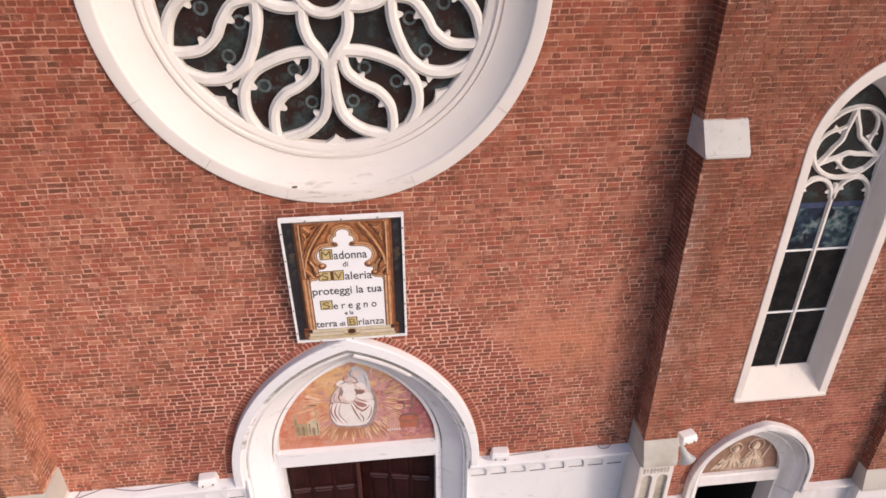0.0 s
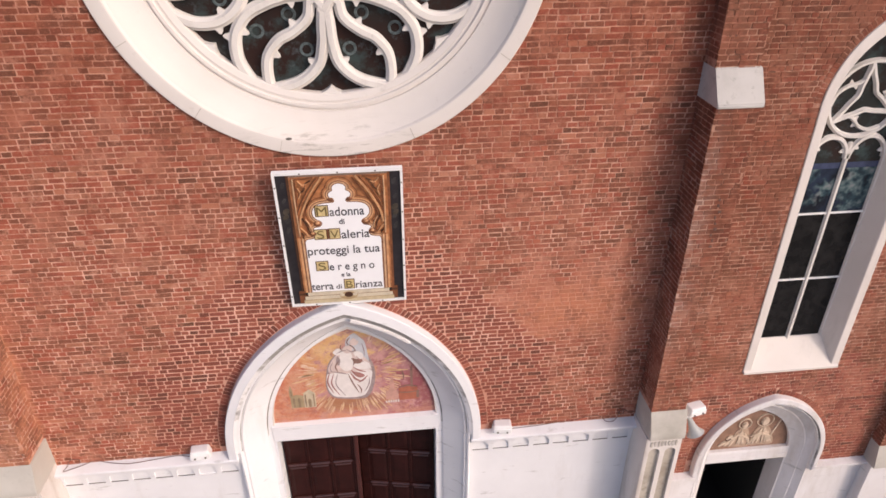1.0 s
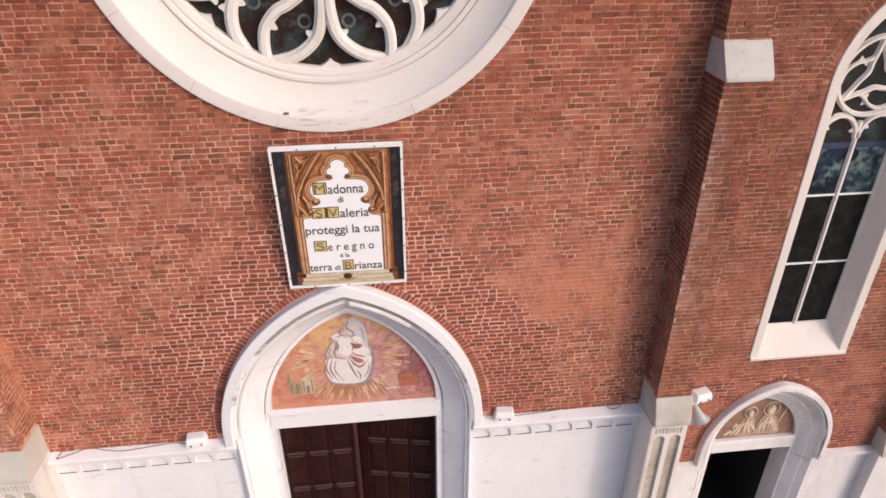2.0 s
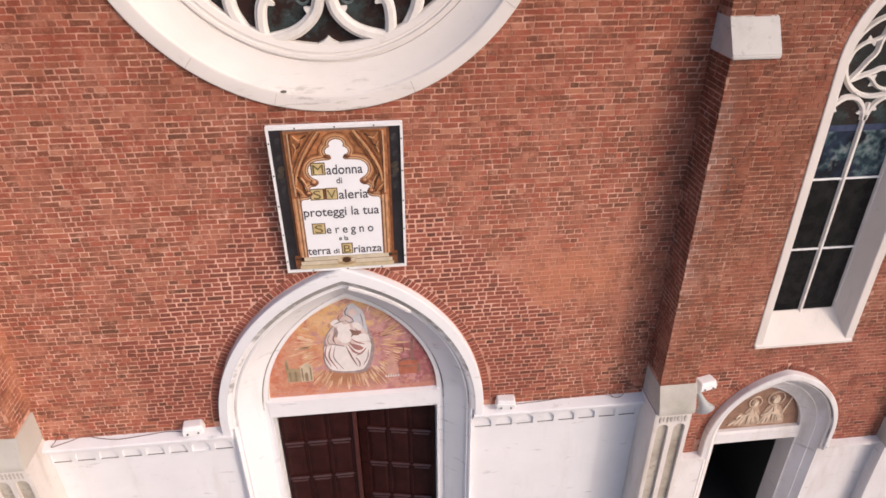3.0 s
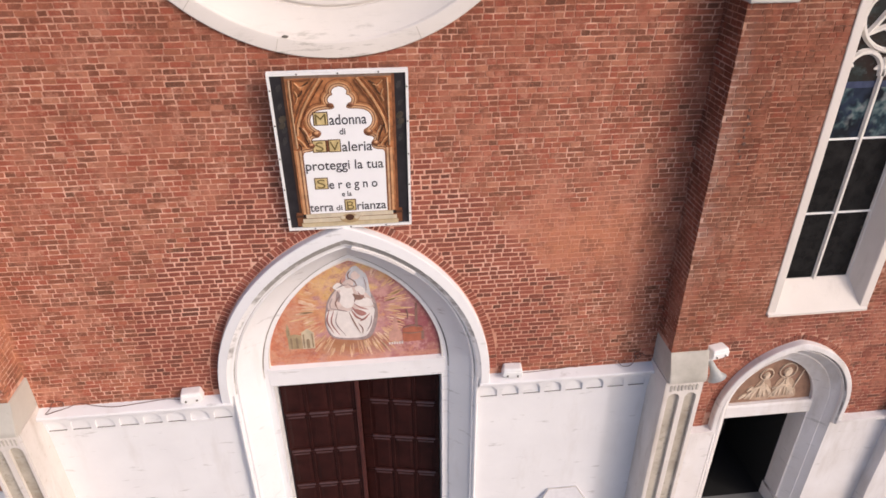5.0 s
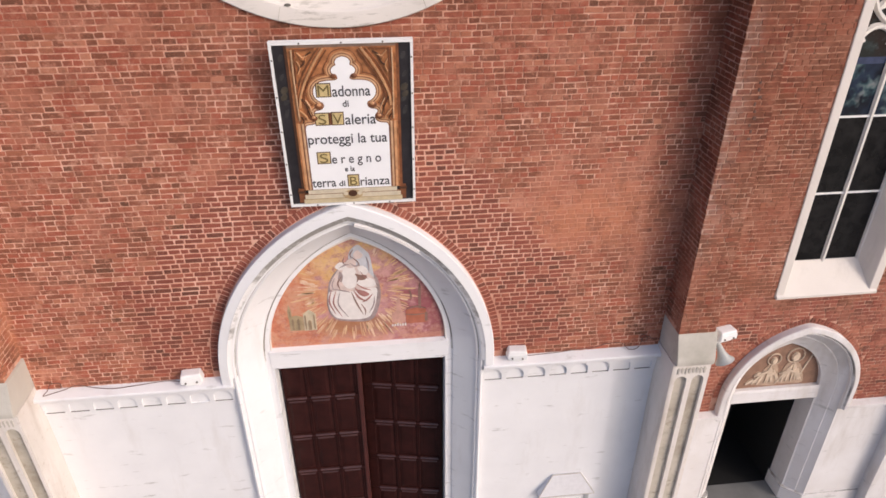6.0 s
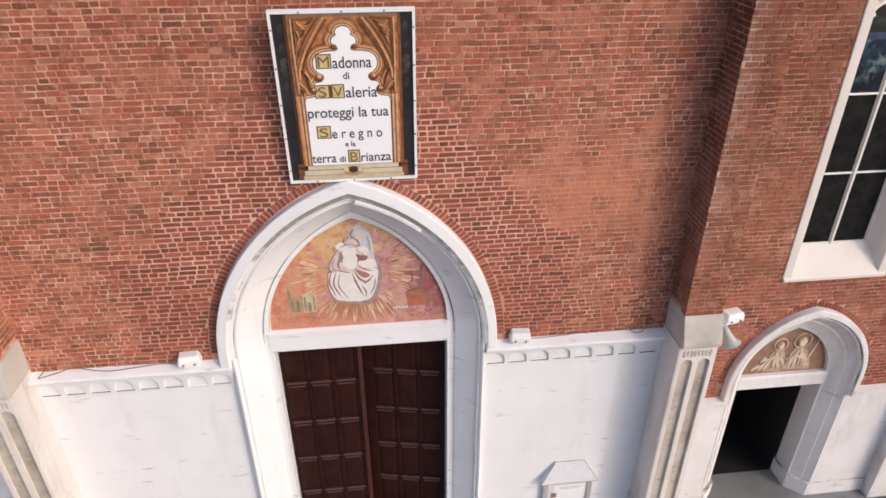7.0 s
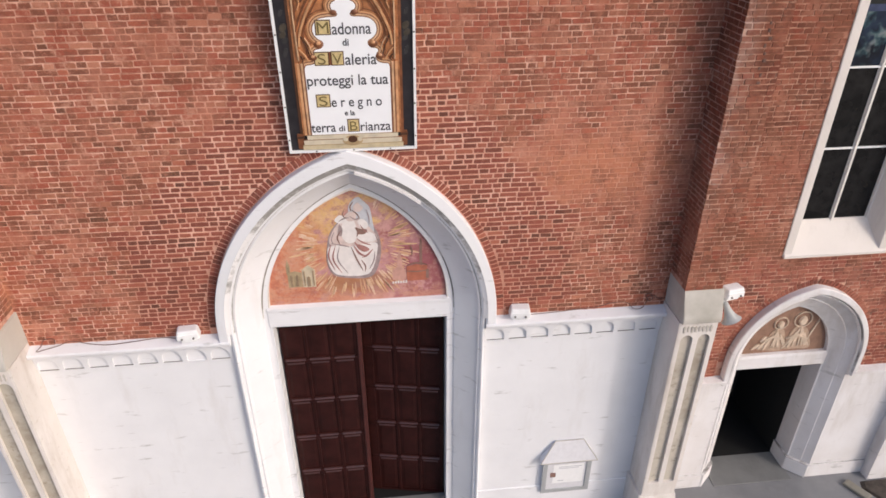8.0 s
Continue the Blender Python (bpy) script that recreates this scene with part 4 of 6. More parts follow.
for w, mat, pts in ((0.016, P_DARK, [(-0.13, 6.60), (-0.15, 6.52), (-0.10, 6.46)]), (0.016, P_DARK, [(-0.01, 6.60), (0.07, 6.52), (0.10, 6.44)]), (0.018, P_DARK, [(0.02, 6.74), (-0.03, 6.66), (-0.02, 6.58)]),
                    (0.026, P_FOLD, [(-0.37, 6.02), (-0.42, 5.80), (-0.34, 5.56)]), (0.024, P_FOLD, [(-0.30, 6.00), (-0.355, 5.76), (-0.24, 5.50)]), (0.018, P_GREY, [(-0.24, 5.98), (-0.28, 5.74), (-0.14, 5.48)]),
                    (0.020, P_GREY, [(-0.36, 6.04), (-0.20, 6.00), (-0.08, 5.96)]), (0.024, P_DARK, [(-0.06, 5.96), (0.01, 5.74), (0.10, 5.52)]), (0.040, P_FOLD, [(0.0, 6.04), (0.08, 5.92), (0.20, 5.88)]),
                    (0.036, P_FOLD, [(-0.02, 5.98), (0.06, 5.84), (0.16, 5.78)]), (0.030, P_FOLD, [(0.10, 5.76), (0.18, 5.80), (0.27, 5.90)]), (0.022, P_FOLD, [(0.04, 6.10), (0.14, 6.02), (0.25, 5.98)]),
                    (0.022, P_DARK, [(0.08, 5.72), (0.14, 5.60), (0.13, 5.50)]), (0.022, P_GREY, [(0.30, 5.86), (0.28, 5.70), (0.20, 5.54)]), (0.024, P_DARK, [(-0.20, 6.26), (-0.26, 6.14), (-0.23, 6.02)]),
                    (0.018, P_GREY, [(-0.30, 6.24), (-0.35, 6.12), (-0.33, 6.02)]), (0.024, P_DARK, [(0.02, 6.30), (0.06, 6.22), (0.04, 6.14)]), (0.018, P_FOLD, [(0.10, 6.34), (0.16, 6.24), (0.22, 6.20)]),
                    (0.024, P_GREY, [(-0.05, 6.50), (0.03, 6.44), (0.10, 6.46)]), (0.020, P_GREY, [(-0.22, 6.42), (-0.12, 6.47), (-0.05, 6.47)]), (0.024, P_GREY, [(0.32, 6.16), (0.37, 6.00), (0.35, 5.80)]),
                    (0.018, P_GREY, [(0.21, 6.60), (0.24, 6.46), (0.24, 6.34)])):
    stroke("fold", pts, w, mat, 0.170)
for x0, x1, z0, z1, roof, mat in ((-1.09, -0.87, 5.27, 5.54, 0.03, P_STONE), (-0.865, -0.66, 5.26, 5.58, 0.09, P_CREAM), (-1.10, -1.04, 5.52, 5.66, 0.13, P_STONE),
                                  (0.56, 0.78, 5.30, 5.48, 0.09, P_PINK), (0.79, 1.12, 5.27, 5.54, 0.03, P_RED), (1.00, 1.045, 5.55, 5.92, 0.14, P_DARK), (0.64, 0.72, 5.52, 5.66, 0.20, P_PINK), (1.10, 1.15, 5.30, 5.46, 0.02, P_DARK)):
    painted("painted_building", [(MX + x0, z0), (MX + x1, z0), (MX + x1, z1), (MX + (x0 + x1) / 2, z1 + roof), (MX + x0, z1)], mat, 0.1795 - 0.001 * x1)
for x, z, w, h in ((-1.05, 5.29, 0.035, 0.20), (-0.96, 5.29, 0.035, 0.20), (-0.84, 5.29, 0.02, 0.26), (-0.79, 5.28, 0.05, 0.16), (-0.70, 5.29, 0.02, 0.26), (-1.075, 5.56, 0.02, 0.08)):
    painted("painted_window", [(MX + x, z), (MX + x + w, z), (MX + x + w, z + h), (MX + x + w / 2, z + h + 0.025), (MX + x, z + h)], P_SHADE, 0.1715)
for k in range(6):
    x = 0.555 + 0.042 * k
    painted("painted_window", [(MX + x, 5.235), (MX + x + 0.026, 5.235), (MX + x + 0.026, 5.27 + 0.012 * (k % 3)), (MX + x, 5.27)], P_PALE, 0.1715)
for pts in ([(0.80, 5.56), (0.95, 5.60), (1.12, 5.56)], [(0.78, 5.46), (0.96, 5.44), (1.13, 5.46)], [(0.86, 5.93), (0.885, 5.84), (0.88, 5.74)], [(1.03, 6.05), (1.035, 5.98), (1.03, 5.90)]):
    stroke("painted_line", pts, 0.022, P_DARK, 0.1710)
# double door: one leaf closed, the other ajar
door = thing("door_1", "dark brown panelled double church door, one leaf ajar", "door", (MX, 0.56, GROUND), kind="structure")


def leaf(width, name, shift=0.0):
    """A leaf in its own frame: hinge at x = 0, running to +x, its face towards -y."""
    root = new(name)
    h = 4.62 - GROUND
    bm = bmesh.new()
    box(bm, 0, width, 0.02, 0.07, 0, h)
    p = part("board", bm, WOOD, root)
    xs = [0.0, 0.020 + shift, 0.395 + shift, 0.440 + shift, 0.820 + shift, 0.870 + shift, 1.25 + shift, width]
    for k in (0, 2, 4, 6):
        bm = bmesh.new()
        box(bm, xs[k], xs[k + 1], 0.0, 0.03, 0, h, 0.006)
        part("stile", bm, WOOD, root)
    zs = [4.60 - GROUND, 3.575 - GROUND, 2.650 - GROUND, 1.725 - GROUND, 0.80 - GROUND, 0.0]
    for zt, zb in zip(zs, zs[1:]):
        bm = bmesh.new()
        box(bm, 0.03, width - 0.03, -0.014, 0.028, zb - 0.05, zb + 0.03, 0.016)
        part("rail", bm, WOOD, root)
        for k in (1, 3, 5):
            bm = bmesh.new()
            a, b = xs[k] + 0.03, xs[k + 1] - 0.03
            z0, z1 = zb + 0.07, zt - 0.09
            vo = [bm.verts.new(v) for v in ((a, 0.02, z0), (b, 0.02, z0), (b, 0.02, z1), (a, 0.02, z1))]
            c = 0.05
            vi = [bm.verts.new(v) for v in ((a + c, 0.008, z0 + c), (b - c, 0.008, z0 + c), (b - c, 0.008, z1 - c), (a + c, 0.008, z1 - c))]
            bm.faces.new(vi)
            for i in range(4):
                bm.faces.new((vo[i], vo[(i + 1) % 4], vi[(i + 1) % 4], vi[i]))
            part("panel", bm, WOOD, root)
            if zb > 0.1:
                bm = bmesh.new()
                section_x(bm, [(0.02, zb + 0.015), (-0.034, zb + 0.015), (-0.034, zb + 0.022), (-0.012, zb + 0.045), (0.02, zb + 0.045)], a - 0.015, b + 0.015)
                section_x(bm, [(0.02, zb - 0.05), (-0.036, zb - 0.05), (-0.036, zb - 0.038), (-0.024, zb - 0.026), (0.02, zb - 0.026)], a + 0.01, b - 0.01)
                part("ledge_moulding", bm, GLOSS, root, "rubbed shiny moulding")
    return root


l1 = leaf(1.37, "leaf")
l1.parent = door
l1.matrix_basis = pose(-1.40, -0.02, 0)
bm = bmesh.new()
box(bm, 1.30, 1.38, -0.03, 0.08, 0, 4.62 - GROUND, 0.012)
part("meeting_stile", bm, WOOD_RED, l1, "reddish meeting stile, lighter than the leaf")
l2 = leaf(1.46, "leaf", 0.045)
l2.parent = door
l2.matrix_basis = pose(1.41, -0.02, 0, 0, 0, 180 - 11) @ Matrix.Diagonal((1, -1, 1, 1))
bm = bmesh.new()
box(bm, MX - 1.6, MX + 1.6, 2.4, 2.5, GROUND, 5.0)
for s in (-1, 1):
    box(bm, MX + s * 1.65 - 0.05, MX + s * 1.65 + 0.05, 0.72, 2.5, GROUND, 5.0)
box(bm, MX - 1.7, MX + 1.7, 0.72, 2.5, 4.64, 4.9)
tagged(part("interior_wall", bm, INTERIOR_SHADE), "church interior, near-black for the shade behind the door", "wall", kind="structure")
bm = bmesh.new()
box(bm, MX - 1.45, MX + 1.45, 0.2, 0.53, GROUND, GROUND + 0.03)
tagged(part("threshold", bm, PAVE_L), "worn grey stone threshold of the portal", "threshold", kind="structure")
# floor behind the leaves, coloured near-black in place of interior shade
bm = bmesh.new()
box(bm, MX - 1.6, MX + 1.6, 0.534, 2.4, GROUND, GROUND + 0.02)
tagged(part("interior_floor", bm, INTERIOR_SHADE), "floor coloured near-black as shade inside the main door", "floor", kind="structure")


# ---------------------------------------------------------------- rose window
rose = thing("window_1", "round rose window with curved white stone tracery and dark glass", "window", (RX, 0, RZ), kind="structure")
bm = bmesh.new()
rows = []
for r, y in ((RR, 0.1), (RR, -0.035), (RR - 0.012, -0.05), (2.70, -0.056), (2.67, -0.050), (2.655, -0.036), (2.645, -0.008), (2.60, 0.032), (2.54, 0.082), (2.47, 0.128), (2.40, 0.16), (2.335, 0.188), (2.305, 0.195), (2.297, 0.228), (2.268, 0.230), (2.262, 0.200), (2.225, 0.206), (2.214, 0.242), (2.185, 0.246), (2.178, 0.236), (2.15, 0.245), (2.10, 0.262), (2.085, 0.29), (2.085, 0.45)):
    rows.append([bm.verts.new((x, y, z)) for x, z in ring(RX, RZ, r, 128)])
for p, q in zip(rows, rows[1:]):
    for i in range(128):
        bm.faces.new((p[i], p[(i + 1) % 128], q[(i + 1) % 128], q[i]))
under(part("surround", bm, RING_STONE, None, "broad cream splayed stone ring", True), rose)
for ang in (-152, -128, -105, -68, -35, 8, 52, 95, 140, 178):
    c, d = (math.cos(radians(ang)), math.sin(radians(ang))), (-math.sin(radians(ang)), math.cos(radians(ang)))
    bm = bmesh.new()
    prism(bm, [(RX + c[0] * r + d[0] * w, RZ + c[1] * r + d[1] * w) for r, w in ((2.69, -0.004), (2.845, -0.005), (2.845, 0.003), (2.69, 0.004))], -0.0575, -0.045)
    under(part("stone_joint", bm, SHADED, None, "thin joint between ring stones"), rose)
bm = bmesh.new()
prism(bm, oval(-0.525, 10.365, 0.042, 0.018, 12), -0.0585, -0.05)
under(part("chip", bm, GREY_BROWN, None, "small dark chipped hole"), rose)
bm = bmesh.new()
prism(bm, ring(RX, RZ, 2.25), 0.40, 0.42)
under(part("pane", bm, GLASS), rose)
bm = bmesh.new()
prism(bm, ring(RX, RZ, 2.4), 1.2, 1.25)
tagged(part("interior_wall", bm, INTERIOR_SHADE), "church interior, near-black for the shade behind the rose window", "wall", kind="structure")


def polar(k, mirror, pts):
    out = []
    for a, r in pts:
        ang = radians((a if not mirror else 90 - a) + 90 * k)
        out.append((RX - 0.01 + r * math.sin(ang), RZ + 0.01 - r * math.cos(ang)))
    return out


VESICA = [(44, 0.40), (31, 0.56), (19, 0.72), (9, 0.84), (0.0, 1.02)]
STEM = [(0.8, 0.93), (2.0, 1.2), (2.4, 1.45), (4.8, 1.73), (11.7, 1.98), (21.5, 2.20)]
OUTER = [(9, 0.85), (18, 0.89), (29, 0.99), (38, 1.20), (42.4, 1.46), (41.0, 1.74), (36, 1.98), (30, 2.13), (25, 2.22)]
DIVIDE = [(11, 0.90), (11.5, 1.15), (18.5, 1.37), (24, 1.53), (26, 1.77), (24, 2.0), (21, 2.2)]
for k in range(4):
    for mirror in (False, True):
        for name, pts, w, cusps in (("vesica_bar", VESICA, 0.155, ()), ("stem_bar", STEM, 0.155, ((0.62, 1),)), ("petal_bar", OUTER, 0.16, ((0.22, -1), (0.66, 1), (0.60, -1))),
                                    ("divider_bar", DIVIDE, 0.145, ((0.30, 1), (0.62, -1)))):
            line = smooth(polar(k, mirror, pts))
            bm = bmesh.new()
            bar(bm, line, w, {"vesica_bar": 0.252, "stem_bar": 0.259, "petal_bar": 0.265, "divider_bar": 0.272}[name] + (0.0032 if mirror else 0.0), 0.40)
            for at, side in cusps:
                cusp(bm, line, at, -side if mirror else side, w, 0.285, 0.39, 0.085)
            under(part(name, bm, TRACERY), rose)
    for mirror in (False, True):
        for a, r in ((23, 1.18), (34.5, 1.56), (10.3, 1.56)):
            (x, z), = polar(k, mirror, [(a, r)])
            bm = bmesh.new()
            bar(bm, ring(x, z, 0.076, 18), 0.066, 0.388, 0.405, True)
            under(part("roundel", bm, EYE, None, "small blue-grey glass roundel"), rose)
for k in range(4):
    (x, z), = polar(k, False, [(0, 1.0)])
    bm = bmesh.new()
    prism(bm, ring(x, z, 0.085, 14), 0.2625, 0.40)
    under(part("boss", bm, TRACERY), rose)
    for mirror in (False, True):
        (x, z), = polar(k, mirror, [(10, 0.885)])
        bm = bmesh.new()
        prism(bm, ring(x, z, 0.075, 14), 0.2695, 0.40)
        under(part("boss", bm, TRACERY), rose)
bm = bmesh.new()
bar(bm, ring(RX, RZ, 0.36, 32), 0.13, 0.25, 0.40, True)
under(part("hub", bm, TRACERY), rose)
for k in range(4):
    for a, half in ((0, 0.09), (45, 0.10)):
        mid, = polar(k, False, [(a, 2.00)])
        l, r = polar(k, False, [(a - 4, 2.10), (a + 4, 2.10)])
        lm, rm = polar(k, False, [(a - 1.6, 2.05), (a + 1.6, 2.05)])
        bm = bmesh.new()
        prism(bm, [l, lm, mid, rm, r], 0.285, 0.40)
        under(part("rim_cusp", bm, TRACERY), rose)

# ---------------------------------------------------------------- lancet window
lancet = thing("window_2", "tall pointed two-light window with white tracery and stained glass", "window", (BX, BAY_Y, 5.34), kind="structure")
bm = bmesh.new()
arch_loft(bm, BX, [(0.935, 0.35, 10.4, 11.83), (0.935, 0.165, 10.4, 11.83), (0.92, 0.158, 10.4, 11.81), (0.79, 0.158, 10.4, 11.61), (0.775, 0.172, 10.4, 11.59), (0.66, 0.48, 10.4, 11.38), (0.66, 0.65, 10.4, 11.38)], 5.38, 18)
under(part("surround", bm, CREAM, None, "cream splayed stone surround"), lancet)
bm = bmesh.new()
section_x(bm, [(0.13, 5.36), (0.13, 5.405), (0.145, 5.42), (0.50, 5.89), (0.65, 5.89), (0.65, 5.36)], BX - 0.92, BX + 0.92)
under(part("sill", bm, CREAM, None, "steep sloping stone sill"), lancet)
LY, LB = 0.47, 0.54
bm = bmesh.new()
bar(bm, [(BX, 5.84), (BX, 7.0), (BX, 8.4), (BX, 9.72)], 0.085, LY, LB)
under(part("mullion", bm, TRACERY), lancet)
for s in (-1, 1):
    bm = bmesh.new()
    bar(bm, [(BX + s * 0.64, 5.84), (BX + s * 0.64, 8.0), (BX + s * 0.64, 10.5)], 0.07, LY + 0.01, LB)
    under(part("jamb_bar", bm, TRACERY), lancet)
    line = [(BX + s * 0.325 + 0.305 * math.cos(math.pi * i / 16), 9.45 + 0.36 * math.sin(math.pi * i / 16)) for i in range(17)]
    bm = bmesh.new()
    bar(bm, line, 0.10, LY, LB)
    cusp(bm, line, 0.14, 1, 0.07, LY, LB, 0.08)
    cusp(bm, line, 0.86, 1, 0.07, LY, LB, 0.08)
    under(part("light_head", bm, TRACERY), lancet)
bm = bmesh.new()
bar(bm, ring(BX + 0.03, 10.40, 0.59, 40), 0.085, LY, LB, True)
under(part("roundel_ring", bm, TRACERY), lancet)
for k in range(3):
    v0 = 217 - 120 * k
    side = [(0, 0.57), (7, 0.40), (24, 0.26), (60, 0.17), (96, 0.26), (113, 0.40), (120, 0.57)]
    line = smooth([(BX + 0.03 + r * math.cos(radians(v0 + d)), 10.40 + r * math.sin(radians(v0 + d))) for d, r in side], 6)
    bm = bmesh.new()
    bar(bm, line, 0.085, LY + 0.004 + 0.003 * k, LB)
    under(part("swirl_bar", bm, TRACERY), lancet)
    branch = [(2, 0.46), (16, 0.33), (38, 0.34), (55, 0.43), (73, 0.52), (92, 0.57)]
    line = smooth([(BX + 0.03 + r * math.cos(radians(v0 + d)), 10.40 + r * math.sin(radians(v0 + d))) for d, r in branch], 6)
    bm = bmesh.new()
    bar(bm, line, 0.075, LY + 0.014 + 0.003 * k, LB)
    cusp(bm, line, 0.4, 1, 0.07, LY + 0.02, LB, 0.06)
    cusp(bm, line, 0.5, -1, 0.07, LY + 0.02, LB, 0.06)
    under(part("swirl_bar", bm, TRACERY), lancet)
for s in (-1, 1):
    for z in (7.17, 8.47):
        bm = bmesh.new()
        box(bm, BX + min(0, s * 0.62), BX + max(0, s * 0.62), LY + 0.02, LY + 0.045, z - 0.014, z + 0.014)
        under(part("saddle_bar", bm, ENAMEL, None, "thin white saddle bar"), lancet)
    for i, (z0, z1, mat) in enumerate(((5.86, 7.17, PANE), (7.17, 8.47, PANE), (8.47, 9.27, STAINED), (9.27, 9.37, GLASS_HIGHLIGHT), (9.37, 9.82, GLASS))):
        bm = bmesh.new()
        box(bm, BX + min(0, s * 0.66), BX + max(0, s * 0.66), 0.518, 0.528, z0, z1)
        under(part("pane", bm, mat, None, "dark blue stained glass" if mat is STAINED else "dark glass"), lancet)
bm = bmesh.new()
prism(bm, [(BX - 0.7, 9.8)] + arch(BX, 0.7, 10.4, 11.5) + [(BX + 0.7, 9.8)], 0.53, 0.54)
under(part("pane", bm, GLASS, None, "dark glass"), lancet)
bm = bmesh.new()
box(bm, BX - 1.0, BX + 1.0, 1.2, 1.25, 5.0, 12.0)
tagged(part("interior_wall", bm, INTERIOR_SHADE), "church interior, near-black for the shade behind the tall window", "wall", kind="structure")

# ---------------------------------------------------------------- side portal
sp = thing("portal", "smaller white pointed side portal with a carved tympanum", "portal", (SX, 0, GROUND), kind="structure")
bm = bmesh.new()
arch_loft(bm, SX, [(SA, 0.4, SS, SP), (SA, 0.06, SS, SP), (SA - 0.015, 0.045, SS, SP - 0.015), (1.255, 0.04, SS, 4.65), (1.24, 0.06, SS, 4.635), (1.23, 0.09, SS, 4.62), (1.21, 0.075, SS, 4.60), (1.19, 0.09, SS, 4.575), (1.185, 0.4, SS, 4.57)], 2.66, 24)
under(part("hood", bm, WHITE_S, None, "rounded outer band of the arch", True), sp)
bm = bmesh.new()
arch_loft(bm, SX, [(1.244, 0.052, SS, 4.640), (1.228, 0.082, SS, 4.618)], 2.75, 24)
under(part("groove", bm, GROOVE, None, "patchy dark strip in a groove"), sp)
bm = bmesh.new()
arch_loft(bm, SX, [(1.25, 0.4, SS, 4.635), (1.215, 0.14, 3.13, 4.595), (1.195, 0.13, 3.12, 4.57), (1.08, 0.25, 3.06, 4.43), (1.06, 0.24, 3.05, 4.41), (0.90, 0.41, 2.98, 4.16), (0.87, 0.42, 2.96, 4.12), (0.86, 0.87, 2.96, 4.12)], 0.14, 24)
under(part("splay", bm, WHITE_S, None, "two-stepped splayed moulding", True), sp)
for s in (-1, 1):
    bm = bmesh.new()
    loop = [(SX + s * 1.22, 0.13), (SX + s * 1.15, 0.09), (SX + s * 0.82, 0.38), (SX + s * 0.82, 0.87), (SX + s * 1.22, 0.87)]
    lo = [bm.verts.new((x, y, GROUND)) for x, y in loop]
    hi = [bm.verts.new((x, y, 0.16)) for x, y in loop]
    bm.faces.new(lo)
    bm.faces.new(hi[::-1])
    for i in range(5):
        bm.faces.new((lo[i], hi[i], hi[(i + 1) % 5], lo[(i + 1) % 5]))
    bmesh.ops.bevel(bm, geom=bm.edges[:], offset=0.01, segments=1, affect='EDGES')
    under(part("jamb_plinth", bm, WHITE_S, None, "stone plinth block of the jamb"), sp)
    bm = bmesh.new()
    mid = Vector((sum(p[0] for p in loop) / 5, sum(p[1] for p in loop) / 5))
    ins = [mid + (Vector(p) - mid) * 1.008 for p in loop]
    lo, hi = ([bm.verts.new((p[0], p[1], h)) for p in ins] for h in (0.150, 0.163))
    bm.faces.new(hi)
    for i in range(5):
        bm.faces.new((lo[i], hi[i], hi[(i + 1) % 5], lo[(i + 1) % 5]))
    under(part("plinth_joint", bm, GROOVE, None, "patchy dark plinth joint"), sp)
bm = bmesh.new()
section_x(bm, [(0.85, 2.69), (0.42, 2.69), (0.405, 2.71), (0.405, 2.96), (0.42, 3.01), (0.85, 3.01)], SX - 0.9, SX + 0.9)
under(part("lintel", bm, WHITE_S), sp)
bm = bmesh.new()
prism(bm, [(SX - 0.9, 2.98)] + arch(SX, 0.9, 3.03, 4.20, 14) + [(SX + 0.9, 2.98)], 0.50, 0.7)
under(part("tympanum", bm, RELIEF, None, "brown carved tympanum"), sp)
for x, z, r in ((7.74, 3.70, 0.13), (8.16, 3.76, 0.17)):
    bm = bmesh.new()
    bar(bm, ring(x, z, r, 24), 0.035, 0.475, 0.505, True)
    under(part("carved_disc", bm, RELIEF_L, None, "pale carved ring"), sp)
    bm = bmesh.new()
    prism(bm, oval(x, z - 0.03, r * 0.50, r * 0.62, 14), 0.455, 0.505)
    bmesh.ops.bevel(bm, geom=[e for e in bm.edges if all(v.co.y < 0.46 for v in e.verts)], offset=0.02, segments=2, affect='EDGES')
    under(part("carved_boss", bm, RELIEF_L, None, "pale carved boss"), sp)


def relief_stroke(pts, w, y):
    line = smooth(pts, 5)
    bm = bmesh.new()
    n = len(line)
    up, dn = [], []
    for i, p in enumerate(line):
        t = (line[min(i + 1, n - 1)] - line[max(i - 1, 0)]).normalized()
        h = w * (0.2 + 0.8 * math.sin(math.pi * (i + 0.5) / n))
        up.append((p[0] - t[1] * h / 2, p[1] + t[0] * h / 2))
        dn.append((p[0] + t[1] * h / 2, p[1] - t[0] * h / 2))
    prism(bm, up + dn[::-1], y, 0.505)
    under(part("carved_fold", bm, RELIEF_L, None, "pale carved fold"), sp)


